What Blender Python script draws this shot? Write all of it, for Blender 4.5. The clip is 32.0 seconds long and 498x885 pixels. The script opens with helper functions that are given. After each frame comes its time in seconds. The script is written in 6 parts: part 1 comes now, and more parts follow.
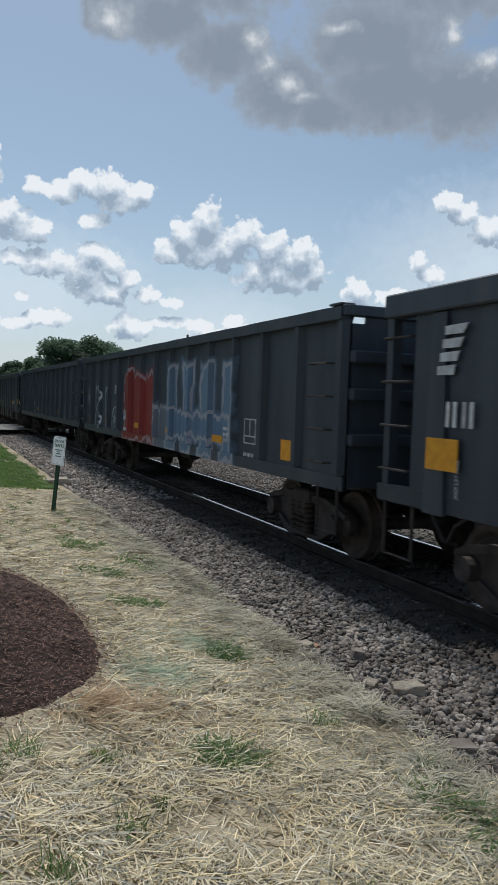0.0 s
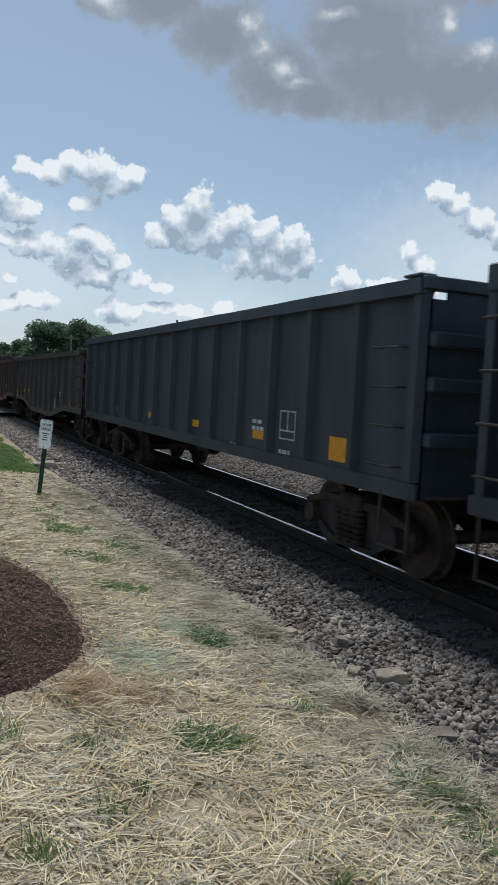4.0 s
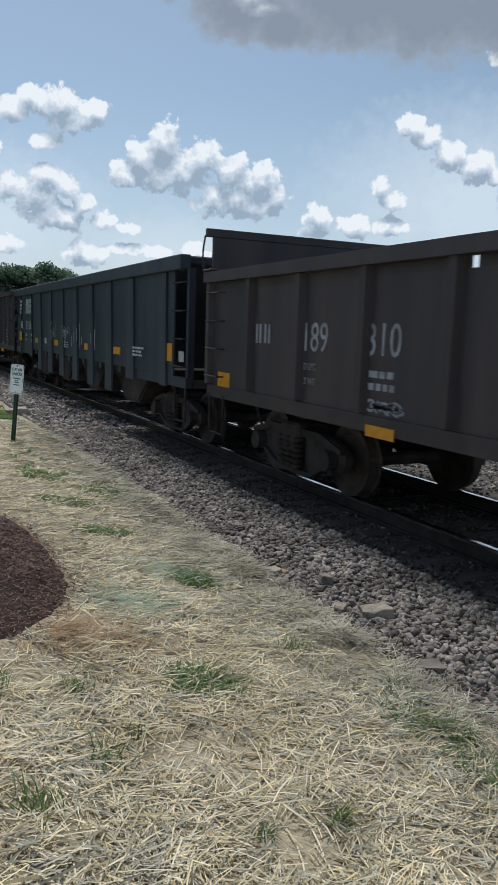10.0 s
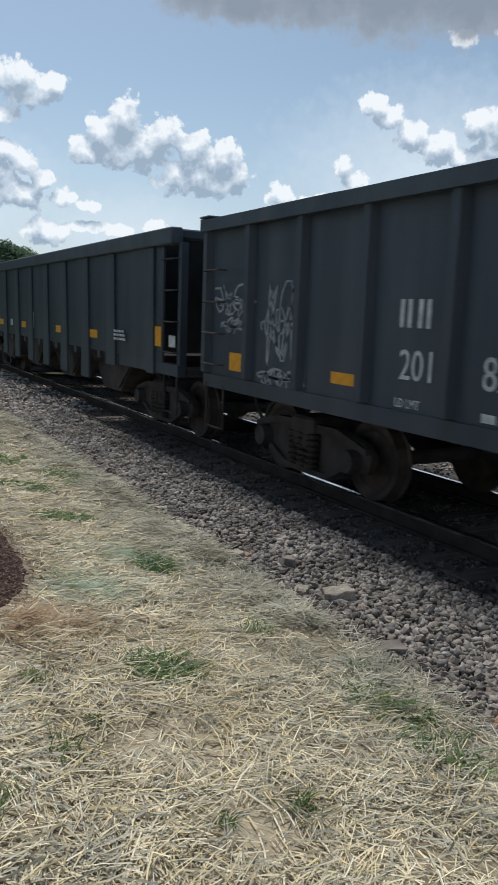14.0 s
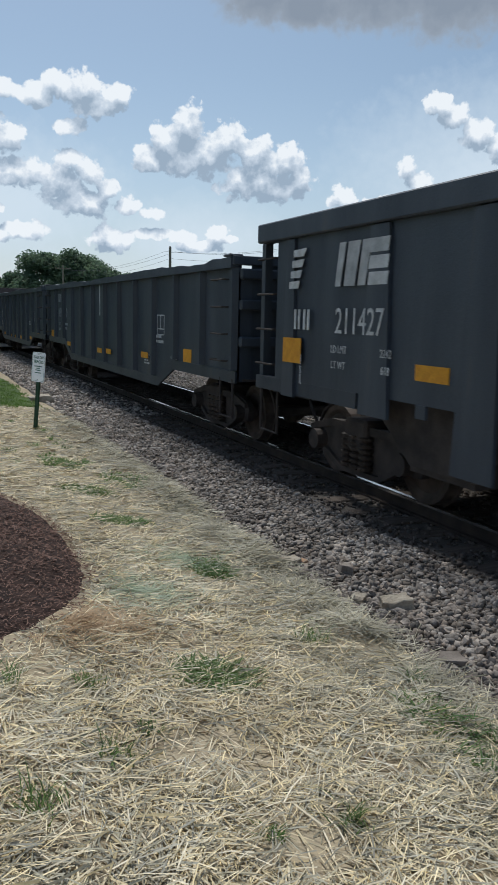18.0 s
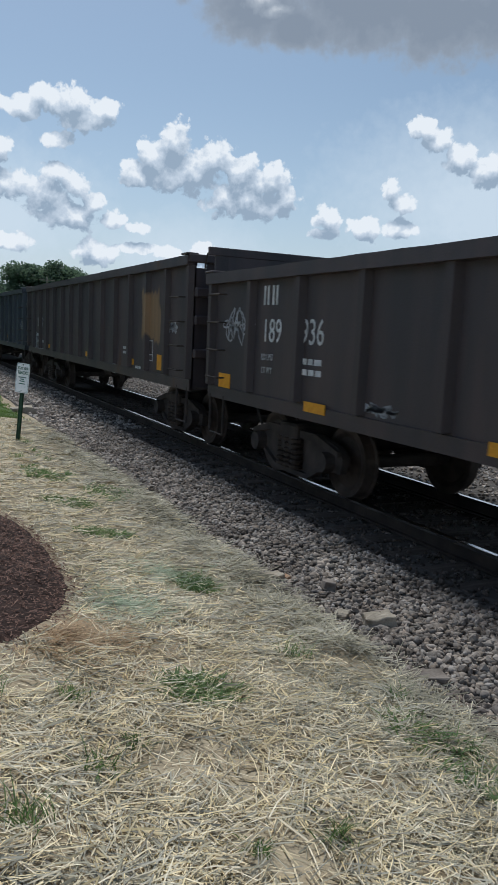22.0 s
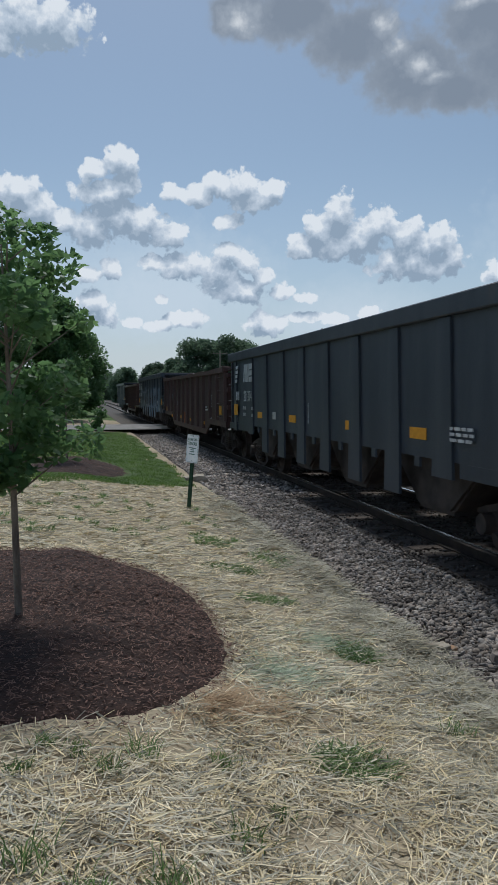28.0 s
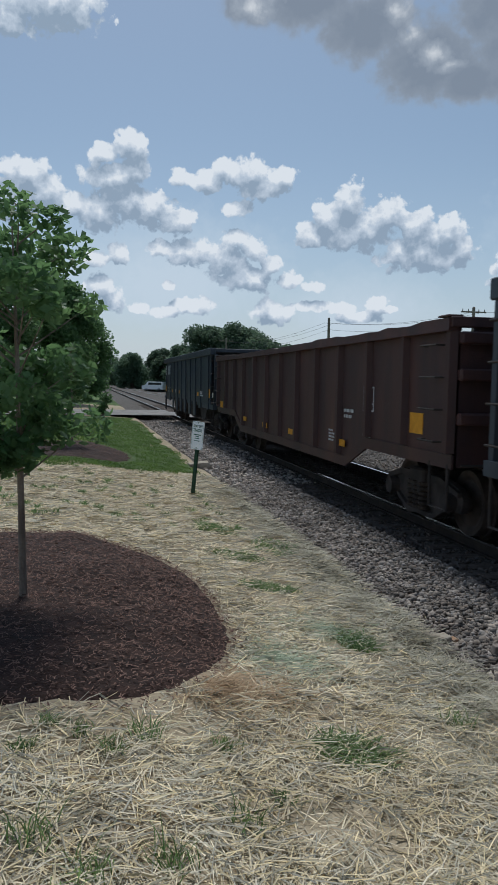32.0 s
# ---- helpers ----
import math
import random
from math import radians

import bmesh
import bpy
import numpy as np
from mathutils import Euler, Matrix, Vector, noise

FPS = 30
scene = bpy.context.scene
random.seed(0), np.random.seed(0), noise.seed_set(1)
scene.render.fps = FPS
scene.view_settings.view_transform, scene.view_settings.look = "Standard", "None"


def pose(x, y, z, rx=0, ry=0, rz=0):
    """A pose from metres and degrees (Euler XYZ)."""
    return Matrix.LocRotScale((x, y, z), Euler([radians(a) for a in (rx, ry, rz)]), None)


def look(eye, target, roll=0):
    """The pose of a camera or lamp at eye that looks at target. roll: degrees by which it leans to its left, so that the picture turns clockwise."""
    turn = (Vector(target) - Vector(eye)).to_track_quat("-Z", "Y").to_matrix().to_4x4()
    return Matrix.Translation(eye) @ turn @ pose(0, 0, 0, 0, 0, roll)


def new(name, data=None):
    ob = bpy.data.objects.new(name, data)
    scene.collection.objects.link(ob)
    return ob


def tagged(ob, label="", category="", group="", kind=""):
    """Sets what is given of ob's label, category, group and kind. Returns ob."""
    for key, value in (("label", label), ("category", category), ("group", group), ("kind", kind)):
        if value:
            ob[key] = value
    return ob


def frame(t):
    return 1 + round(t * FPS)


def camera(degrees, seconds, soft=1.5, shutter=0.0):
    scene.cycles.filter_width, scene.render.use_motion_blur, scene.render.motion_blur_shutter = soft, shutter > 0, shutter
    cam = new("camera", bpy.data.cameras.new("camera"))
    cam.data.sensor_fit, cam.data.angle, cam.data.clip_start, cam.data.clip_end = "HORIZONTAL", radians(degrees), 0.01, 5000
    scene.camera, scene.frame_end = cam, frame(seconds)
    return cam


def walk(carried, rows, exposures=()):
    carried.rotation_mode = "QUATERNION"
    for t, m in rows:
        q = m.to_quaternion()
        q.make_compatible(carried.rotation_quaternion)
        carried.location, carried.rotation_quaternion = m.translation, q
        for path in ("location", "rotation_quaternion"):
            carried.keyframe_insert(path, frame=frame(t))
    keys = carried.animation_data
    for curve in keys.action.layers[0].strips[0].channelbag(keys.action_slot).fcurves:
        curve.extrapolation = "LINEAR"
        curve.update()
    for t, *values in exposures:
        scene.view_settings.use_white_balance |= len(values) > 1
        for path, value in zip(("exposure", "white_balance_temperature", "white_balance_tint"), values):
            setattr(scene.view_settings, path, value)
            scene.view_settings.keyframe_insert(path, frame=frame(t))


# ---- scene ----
cam = camera(36.3, 32.0, 1.1, 0.1)
METRES, EYE, TILT, LEAN, TURN = 1.4, 1.9, 0.0, 0.0, -22.9
ROWS = [
    (0.0, 0.0, 0.0, 0.0, 0.11, -3.07, -1.97),
    (0.5, -0.0199, 0.0086, 0.0072, 1.67, -2.67, -3.02),
    (1.0, -0.0221, 0.0109, 0.0048, 2.95, -2.79, -3.25),
    (1.5, -0.0199, 0.007, 0.0071, 3.51, -2.58, -2.67),
    (2.0, -0.0219, 0.0082, 0.0053, 4.07, -2.22, -2.79),
    (2.5, -0.036, 0.0071, 0.0095, 5.38, -1.93, -3.81),
    (3.0, -0.0339, 0.0099, 0.0081, 3.7, -3.1, -5.34),
    (3.5, 0.005, -0.0085, 0.0038, -0.64, -3.77, -2.79),
    (5.5, -0.0303, 0.0898, -0.0132, -1.5, -4.91, -4.48),
    (6.0, 0.0003, 0.1021, 0.003, -12.6, -2.82, -8.07),
    (6.3, 0.02, 0.108, -0.007, -18.2, -3.7, -7.0),
    (6.5, 0.0326, 0.1125, -0.0128, -16.25, -4.19, -5.81),
    (7.0, -0.0276, 0.1115, -0.0176, -5.88, -5.81, -3.03),
    (7.5, -0.0367, 0.1112, -0.0338, 0.74, -8.13, -1.24),
    (8.0, -0.0585, 0.1144, -0.0303, 2.46, -8.95, -2.38),
    (8.5, -0.0612, 0.0983, -0.0319, 2.34, -8.11, -2.85),
    (9.0, -0.0558, 0.0947, -0.0314, 1.37, -7.83, -2.71),
    (9.5, -0.0437, 0.0973, -0.0316, -0.65, -8.19, -2.5),
    (10.0, -0.0348, 0.1012, -0.0326, -2.85, -8.26, -1.91),
    (10.5, -0.042, 0.1054, -0.0357, -3.33, -7.85, -1.75),
    (11.0, -0.0444, 0.1057, -0.0356, -3.7, -8.31, -2.1),
    (11.5, -0.0365, 0.1043, -0.0396, -4.59, -8.71, -2.42),
    (12.0, -0.0426, 0.1095, -0.0339, -4.52, -8.2, -2.99),
    (12.5, -0.0366, 0.1143, -0.0345, -5.09, -8.19, -3.02),
    (13.0, -0.0196, 0.1183, -0.0315, -6.83, -8.82, -3.23),
    (13.5, -0.0182, 0.137, -0.0274, -7.62, -10.11, -3.34),
    (14.0, -0.0217, 0.1341, -0.0236, -5.59, -9.63, -2.05),
    (14.5, -0.0284, 0.1401, -0.0322, -2.4, -9.39, -0.69),
    (15.0, -0.0388, 0.1563, -0.0238, 0.9, -9.21, 0.67),
    (15.5, -0.0321, 0.1543, -0.0088, 4.07, -8.62, 1.55),
    (17.5, -0.0037, 0.1509, -0.0233, 2.28, -9.89, -1.67),
    (18.0, 0.0101, 0.1556, -0.0185, -0.99, -9.46, -1.34),
    (18.5, -0.0099, 0.1429, -0.0176, -4.93, -7.33, -1.79),
    (19.0, -0.0103, 0.1329, -0.017, -4.39, -5.91, -2.22),
    (19.5, -0.0268, 0.1449, -0.0213, -1.32, -6.59, -2.18),
    (20.0, -0.0381, 0.1492, -0.0247, 0.66, -7.61, -1.79),
    (20.5, -0.0419, 0.1383, -0.0196, 0.58, -7.48, -2.1),
    (21.0, -0.0358, 0.143, -0.0224, -0.47, -7.88, -2.86),
    (21.5, -0.0205, 0.1445, -0.0222, -1.55, -8.44, -2.72),
    (22.0, -0.0189, 0.1433, -0.0228, -2.24, -8.22, -2.64),
    (22.5, -0.0148, 0.1404, -0.0243, -2.43, -7.88, -2.23),
    (23.0, -0.0255, 0.1421, -0.0246, -1.73, -7.66, -2.42),
    (23.5, -0.0374, 0.1394, -0.024, -0.99, -7.42, -2.63),
    (24.0, -0.0383, 0.1347, -0.0213, -0.96, -7.07, -2.2),
    (24.5, -0.0196, 0.1347, -0.0215, -2.14, -6.98, -1.62),
    (25.0, 0.0459, 0.1368, -0.0172, -2.25, -7.24, -1.42),
    (25.5, 0.0989, 0.1079, 0.004, 1.56, -5.99, -1.92),
    (26.0, 0.0802, 0.1142, 0.0091, 7.46, -3.83, -1.09),
    (26.5, 0.0699, 0.1114, 0.0057, 9.46, -2.62, -0.19),
    (28.5, 0.0737, 0.1046, -0.0011, 10.74, -4.32, -0.17),
    (29.0, 0.078, 0.0938, -0.0026, 11.43, -4.85, -0.89),
    (29.5, 0.0781, 0.0933, -0.0019, 10.43, -4.82, -1.33),
    (30.0, 0.0706, 0.0938, -0.0015, 10.09, -4.56, -1.2),
    (30.5, 0.0611, 0.1001, -0.0029, 11.0, -4.37, -1.06),
    (32.0, 0.0611, 0.1001, -0.0029, 10.8, -4.55, -1.06),
]
walk(cam, [(t, pose(0, 0, EYE, TILT, LEAN, TURN) @ pose(METRES * x, METRES * y, METRES * z, 90 + pitch, roll, yaw)) for t, x, y, z, yaw, pitch, roll in ROWS],
     [(0, 0.12, 6000, 7), (8, 0.12, 5900, 7), (13, 0.24, 6000, 7), (15, 0.24, 6000, 7), (20, 0.13, 5900, 7), (25, 0.1, 5800, 7), (26, -0.04, 5800, 7), (32, -0.07, 5800, 7)])

# ---- world, sun ----
SUN_EL, SUN_AZ = 60.0, 4.0    # azimuth clockwise from +y
scene.view_settings.exposure = 0.0
W = bpy.data.worlds.new("sky")
scene.world = W
W.use_nodes = True
# cumulus heaps: azimuth, elevation, half width, half height of each lobe, in degrees
HEAP_MAIN = ((16.5, 10.8, 1.3, 1.02), (17.7, 11.9, 1.39, 1.36), (19.2, 12.9, 1.48, 1.62), (22.0, 12.1, 1.56, 1.45), (20.6, 11.1, 2.6, 1.62), (24.1, 11.3, 1.65, 1.36),
         (26.2, 10.6, 1.56, 1.45), (27.1, 9.6, 1.03, 1.36), (24.6, 9.4, 3.53, 1.45), (18.9, 10.7, 3.11, 0.94))
HEAP_MIDDLE = ((7.0, 14.5, 1.05, 0.72), (8.7, 14.3, 1.49, 0.85), (10.4, 14.9, 1.5, 1.02), (12.1, 15.1, 1.32, 1.02), (14.1, 14.7, 1.32, 0.81), (12.9, 14.0, 2.1, 0.85),
         (11.1, 12.5, 1.39, 0.68))
HEAP_TOWER = ((3.2, 16.4, 1.33, 1.19), (1.3, 15.7, 1.06, 0.85), (3.4, 15.0, 1.14, 1.19), (1.8, 14.4, 2.11, 1.19), (2.6, 12.9, 2.18, 1.53), (4.6, 12.2, 2.09, 1.36),
         (6.7, 11.5, 1.47, 1.02), (1.0, 12.0, 2.35, 1.45), (-1.1, 12.3, 1.65, 1.02), (-3.8, 14.2, 1.49, 1.19), (-5.3, 14.3, 1.05, 0.85), (-3.0, 13.1, 1.92, 1.45),
         (-4.9, 12.7, 2.18, 1.87), (-7.9, 13.1, 2.62, 1.7))
HEAP_BANK = ((10.9, 10.5, 1.12, 0.77), (12.2, 9.7, 1.38, 0.94), (10.1, 9.0, 2.07, 1.28), (7.6, 9.3, 2.24, 1.1), (5.8, 9.7, 1.38, 0.68), (13.5, 8.5, 0.86, 0.85),
         (11.8, 7.5, 2.49, 0.94), (14.9, 7.5, 1.03, 0.68), (16.5, 7.1, 1.03, 0.47), (0.6, 8.7, 0.95, 0.68), (2.4, 9.2, 0.86, 0.85))
HEAP_LOW = ((5.9, 7.0, 0.69, 0.43), (7.8, 5.6, 1.71, 0.77), (5.9, 5.0, 1.19, 0.51), (13.5, 5.7, 1.2, 0.68), (14.0, 5.1, 1.79, 0.77), (1.0, 6.8, 1.28, 0.85),
         (1.9, 5.6, 1.2, 0.85), (3.7, 5.4, 0.77, 0.51), (16.8, 5.7, 1.2, 0.47), (19.0, 5.6, 1.45, 0.55), (21.2, 5.9, 1.03, 0.64), (22.3, 5.5, 0.77, 0.38),
         (20.2, 4.9, 1.71, 0.51))
HEAP_EAST = ((36.9, 14.5, 0.97, 0.79), (37.9, 13.7, 1.04, 0.86), (39.5, 12.5, 1.25, 0.94), (41.6, 11.7, 1.47, 1.15), (42.8, 11.2, 0.81, 0.79), (44.1, 13.2, 1.26, 1.08),
         (45.5, 13.1, 1.26, 1.22), (45.4, 11.4, 2.13, 1.73), (47.6, 10.7, 2.13, 1.22), (49.7, 10.5, 1.39, 1.01), (44.2, 9.7, 1.46, 0.86), (35.0, 10.4, 0.73, 0.86),
         (35.8, 9.5, 1.17, 0.72), (30.5, 8.4, 1.09, 0.94), (33.3, 7.8, 1.53, 0.86), (35.6, 7.9, 1.38, 0.65), (30.2, 7.3, 1.09, 0.47))
HEAP_FAR_EAST = ((54.1, 11.7, 0.81, 0.86), (54.2, 10.6, 1.61, 0.79), (51.3, 19.2, 1.07, 0.79), (53.4, 18.5, 1.67, 1.37), (55.6, 17.1, 1.81, 1.37), (52.2, 17.5, 2.19, 1.22),
         (49.1, 17.5, 1.96, 0.72), (48.4, 15.8, 1.95, 0.72), (50.8, 15.6, 1.42, 0.4), (49.8, 13.8, 1.93, 0.72), (52.0, 14.2, 0.74, 0.61), (53.8, 13.8, 2.15, 0.5),
         (52.9, 15.4, 0.75, 0.43), (42.8, 18.3, 1.21, 0.65), (46.0, 18.6, 1.29, 0.32))
HEAP_HIGH = ((-2.6, 24.6, 4.02, 1.87), (-4.9, 23.2, 1.76, 1.02), (-1.8, 23.4, 1.39, 0.6))
GREY_WEST = ((12.0, 25.7, 2.28, 1.56), (15.7, 25.7, 3.54, 1.77), (20.2, 24.1, 3.49, 2.12), (24.5, 21.9, 3.82, 2.48), (27.6, 20.5, 3.02, 1.28), (17.3, 28.5, 8.06, 2.83))
GREY_EAST = ((32.3, 21.9, 5.43, 2.74), (37.7, 21.2, 5.41, 2.74), (42.7, 20.9, 5.01, 2.74), (46.7, 21.8, 3.88, 2.88), (50.5, 24.3, 3.95, 2.74), (54.6, 25.8, 4.0, 2.16),
         (31.2, 24.8, 5.55, 2.88), (47.4, 26.6, 6.04, 2.52), (53.7, 22.2, 1.48, 1.37), (54.7, 21.5, 1.08, 0.65), (50.0, 21.1, 0.69, 1.22), (36.4, 29.3, 12.39, 3.96),
         (46.7, 30.5, 12.54, 3.96))
BRIGHT_WEST = ((12.0, 25.5, 2.12, 1.42), (22.4, 25.0, 1.33, 1.28), (23.4, 23.6, 1.31, 1.2), (25.1, 22.3, 1.68, 1.13), (26.2, 21.5, 1.29, 0.5), (28.4, 25.6, 1.96, 0.5))
BRIGHT_EAST = ((36.4, 25.1, 1.35, 1.58), (39.5, 23.4, 2.51, 1.22), (41.7, 22.8, 2.11, 0.86), (44.2, 24.6, 2.54, 1.22), (47.0, 25.2, 1.75, 1.22), (41.9, 25.7, 0.88, 1.22),
         (51.3, 24.1, 1.03, 0.79), (49.8, 26.2, 2.09, 0.94), (53.5, 22.1, 1.71, 1.3))
HEAP_AROUND = ((-28, 13, 6, 3), (-50, 18, 8, 4), (-80, 25, 12, 6), (75, 17, 8, 5), (100, 28, 12, 6), (150, 20, 14, 6), (-130, 22, 14, 6), (-22, 30, 6, 3))
HEAPS = HEAP_MAIN + HEAP_MIDDLE + HEAP_TOWER + HEAP_BANK + HEAP_LOW + HEAP_EAST + HEAP_FAR_EAST + HEAP_HIGH


def maths(nt, op, a, b=None, c=None, clamp=False):
    n = nt.nodes.new("ShaderNodeMath")
    n.operation, n.use_clamp = op, clamp
    for i, v in enumerate((a, b, c)):
        if v is None:
            continue
        if isinstance(v, (int, float)):
            n.inputs[i].default_value = v
        else:
            nt.links.new(v, n.inputs[i])
    return n.outputs[0]


def cloud_group(heaps, fine_amount, puff_amount, start, puff_scale=1.0):
    g = bpy.data.node_groups.new("cloud_depth", "ShaderNodeTree")
    g.interface.new_socket("Way", in_out="INPUT", socket_type="NodeSocketVector")
    g.interface.new_socket("Lift", in_out="INPUT", socket_type="NodeSocketFloat")
    g.interface.new_socket("Depth", in_out="OUTPUT", socket_type="NodeSocketFloat")
    gi, go = g.nodes.new("NodeGroupInput"), g.nodes.new("NodeGroupOutput")
    sep = g.nodes.new("ShaderNodeSeparateXYZ")
    g.links.new(gi.outputs[0], sep.inputs[0])
    az = maths(g, "MULTIPLY", maths(g, "ARCTAN2", sep.outputs[0], sep.outputs[1]), 57.2958)
    el = maths(g, "ADD", maths(g, "MULTIPLY", maths(g, "ARCSINE", sep.outputs[2]), 57.2958), gi.outputs[1])
    com = g.nodes.new("ShaderNodeCombineXYZ")
    g.links.new(az, com.inputs[0]), g.links.new(el, com.inputs[1])
    warp = g.nodes.new("ShaderNodeTexNoise")
    warp.inputs["Scale"].default_value, warp.inputs["Detail"].default_value = 0.45, 3
    g.links.new(com.outputs[0], warp.inputs[0])
    add = g.nodes.new("ShaderNodeVectorMath")
    add.operation = "MULTIPLY_ADD"
    g.links.new(warp.outputs["Color"], add.inputs[0])
    add.inputs[1].default_value = (0.9, 0.6, 0)
    g.links.new(com.outputs[0], add.inputs[2])
    sh = g.nodes.new("ShaderNodeVectorMath")
    sh.inputs[1].default_value = (-0.45, -0.3, 0)
    g.links.new(add.outputs[0], sh.inputs[0])
    best = None
    for a, e, ra, re in heaps:
        q = g.nodes.new("ShaderNodeVectorMath")
        q.operation = "MULTIPLY_ADD"
        g.links.new(sh.outputs[0], q.inputs[0])
        q.inputs[1].default_value, q.inputs[2].default_value = (1 / ra, 1 / re, 0), (-a / ra, -e / re, 0)
        ln = g.nodes.new("ShaderNodeVectorMath")
        ln.operation = "LENGTH"
        g.links.new(q.outputs[0], ln.inputs[0])
        best = ln.outputs["Value"] if best is None else maths(g, "MINIMUM", best, ln.outputs["Value"])
    fine = g.nodes.new("ShaderNodeTexNoise")
    fine.inputs["Scale"].default_value, fine.inputs["Detail"].default_value, fine.inputs["Roughness"].default_value = 1.1, 6, 0.55
    g.links.new(com.outputs[0], fine.inputs[0])
    puff = g.nodes.new("ShaderNodeTexVoronoi")
    puff.feature = "SMOOTH_F1"
    puff.inputs["Smoothness"].default_value = 0.22
    puff.inputs["Scale"].default_value, puff.inputs["Detail"].default_value, puff.inputs["Roughness"].default_value = puff_scale, 3, 0.55
    g.links.new(sh.outputs[0], puff.inputs[0])
    d = maths(g, "ADD", maths(g, "SUBTRACT", start, best), maths(g, "MULTIPLY_ADD", fine.outputs[0], 2 * fine_amount, -fine_amount))
    d = maths(g, "ADD", d, maths(g, "MULTIPLY_ADD", puff.outputs["Distance"], -puff_amount, 0.47 * puff_amount))
    g.links.new(d, go.inputs[0])
    return g


def sky_nodes():
    nt = W.node_tree
    nt.nodes.clear()
    out = nt.nodes.new("ShaderNodeOutputWorld")
    bg = nt.nodes.new("ShaderNodeBackground")
    sky = nt.nodes.new("ShaderNodeTexSky")
    sky.sky_type, sky.sun_disc = "NISHITA", False
    sky.sun_elevation, sky.sun_rotation = radians(SUN_EL), radians(SUN_AZ)
    sky.air_density, sky.dust_density = 1.0, 1.0
    co = nt.nodes.new("ShaderNodeTexCoord")
    gr = cloud_group(HEAPS, 0.42, 0.6, 1.4, 0.95)
    gd = cloud_group(GREY_WEST + GREY_EAST, 0.35, 0.35, 1.45, 0.5)
    ga = cloud_group(HEAP_AROUND, 0.35, 0.4, 1.3, 0.4)
    gb = cloud_group(BRIGHT_WEST + BRIGHT_EAST, 0.55, 0.5, 1.2, 0.7)
    here, up, dark, lit, around = (nt.nodes.new("ShaderNodeGroup") for _ in range(5))
    for n, lift, tree in ((here, 0.0, gr), (up, 1.1, gr), (dark, 0.0, gd), (lit, 0.0, gb), (around, 0.0, ga)):
        n.node_tree = tree
        nt.links.new(co.outputs["Generated"], n.inputs[0])
        n.inputs[1].default_value = lift
    cover = nt.nodes.new("ShaderNodeMapRange")
    cover.interpolation_type = "SMOOTHSTEP"
    nt.links.new(here.outputs[0], cover.inputs[0])
    cover.inputs[1].default_value, cover.inputs[2].default_value = 0.0, 0.28
    # lit tops, shaded bases: the cloud's depth towards the sun
    shade = nt.nodes.new("ShaderNodeMapRange")
    slope = maths(nt, "SUBTRACT", up.outputs[0], here.outputs[0])
    nt.links.new(maths(nt, "MULTIPLY_ADD", up.outputs[0], 0.6, maths(nt, "MULTIPLY", slope, 0.7)), shade.inputs[0])
    shade.inputs[1].default_value, shade.inputs[2].default_value = -0.6, 0.7
    ramp = nt.nodes.new("ShaderNodeValToRGB")
    r = ramp.color_ramp
    r.elements[0].color, r.elements[1].color = (*CLOUD_LIT, 1), (*CLOUD_BASE, 1)
    r.elements[1].position = 0.9
    e = r.elements.new(0.36)
    e.color = (*CLOUD_MID, 1)
    nt.links.new(shade.outputs[0], ramp.inputs[0])
    mix = nt.nodes.new("ShaderNodeMix")
    mix.data_type = "RGBA"
    nt.links.new(cover.outputs[0], mix.inputs["Factor"])
    nt.links.new(ramp.outputs[0], mix.inputs[7])
    # thin bright haze towards the horizon
    sep = nt.nodes.new("ShaderNodeSeparateXYZ")
    nt.links.new(co.outputs["Generated"], sep.inputs[0])
    low = maths(nt, "MULTIPLY_ADD", sep.outputs[2], -3.2, 1.0, clamp=True)
    low = maths(nt, "MULTIPLY", maths(nt, "POWER", low, 2.0), 0.72)
    veil = cloud_group(((6, 7, 14, 7), (20, 5, 12, 5), (42, 9, 17, 9)), 0.12, 0.1, 1.0)
    bank = nt.nodes.new("ShaderNodeGroup")
    bank.node_tree = veil
    nt.links.new(co.outputs["Generated"], bank.inputs[0])
    low = maths(nt, "MAXIMUM", low, maths(nt, "MULTIPLY", maths(nt, "MULTIPLY", bank.outputs[0], 1.3, clamp=True), 0.85))
    haze = nt.nodes.new("ShaderNodeMix")
    haze.data_type = "RGBA"
    nt.links.new(low, haze.inputs["Factor"])
    soft = nt.nodes.new("ShaderNodeHueSaturation")
    soft.inputs["Hue"].default_value, soft.inputs["Saturation"].default_value, soft.inputs["Value"].default_value = 0.49, 0.82, 0.78
    nt.links.new(sky.outputs[0], soft.inputs["Color"])
    nt.links.new(soft.outputs[0], haze.inputs[6])
    haze.inputs[7].default_value = (*HAZE, 1)
    nt.links.new(haze.outputs[2], mix.inputs[6])
    # the grey cloud overhead, thick and backlit, with bright thin places
    deep = nt.nodes.new("ShaderNodeMapRange")
    deep.interpolation_type = "SMOOTHSTEP"
    nt.links.new(dark.outputs[0], deep.inputs[0])
    deep.inputs[1].default_value, deep.inputs[2].default_value = -0.05, 0.5
    tone = nt.nodes.new("ShaderNodeValToRGB")
    t = tone.color_ramp
    t.elements[0].position, t.elements[0].color = 0.0, (2.35, 2.6, 3.0, 1)
    t.elements[1].position, t.elements[1].color = 1.0, (7.0, 6.8, 6.6, 1)
    e = t.elements.new(0.5)
    e.color = (3.6, 3.8, 4.1, 1)
    edge = maths(nt, "MULTIPLY_ADD", dark.outputs[0], -0.45, 0.36, clamp=True)
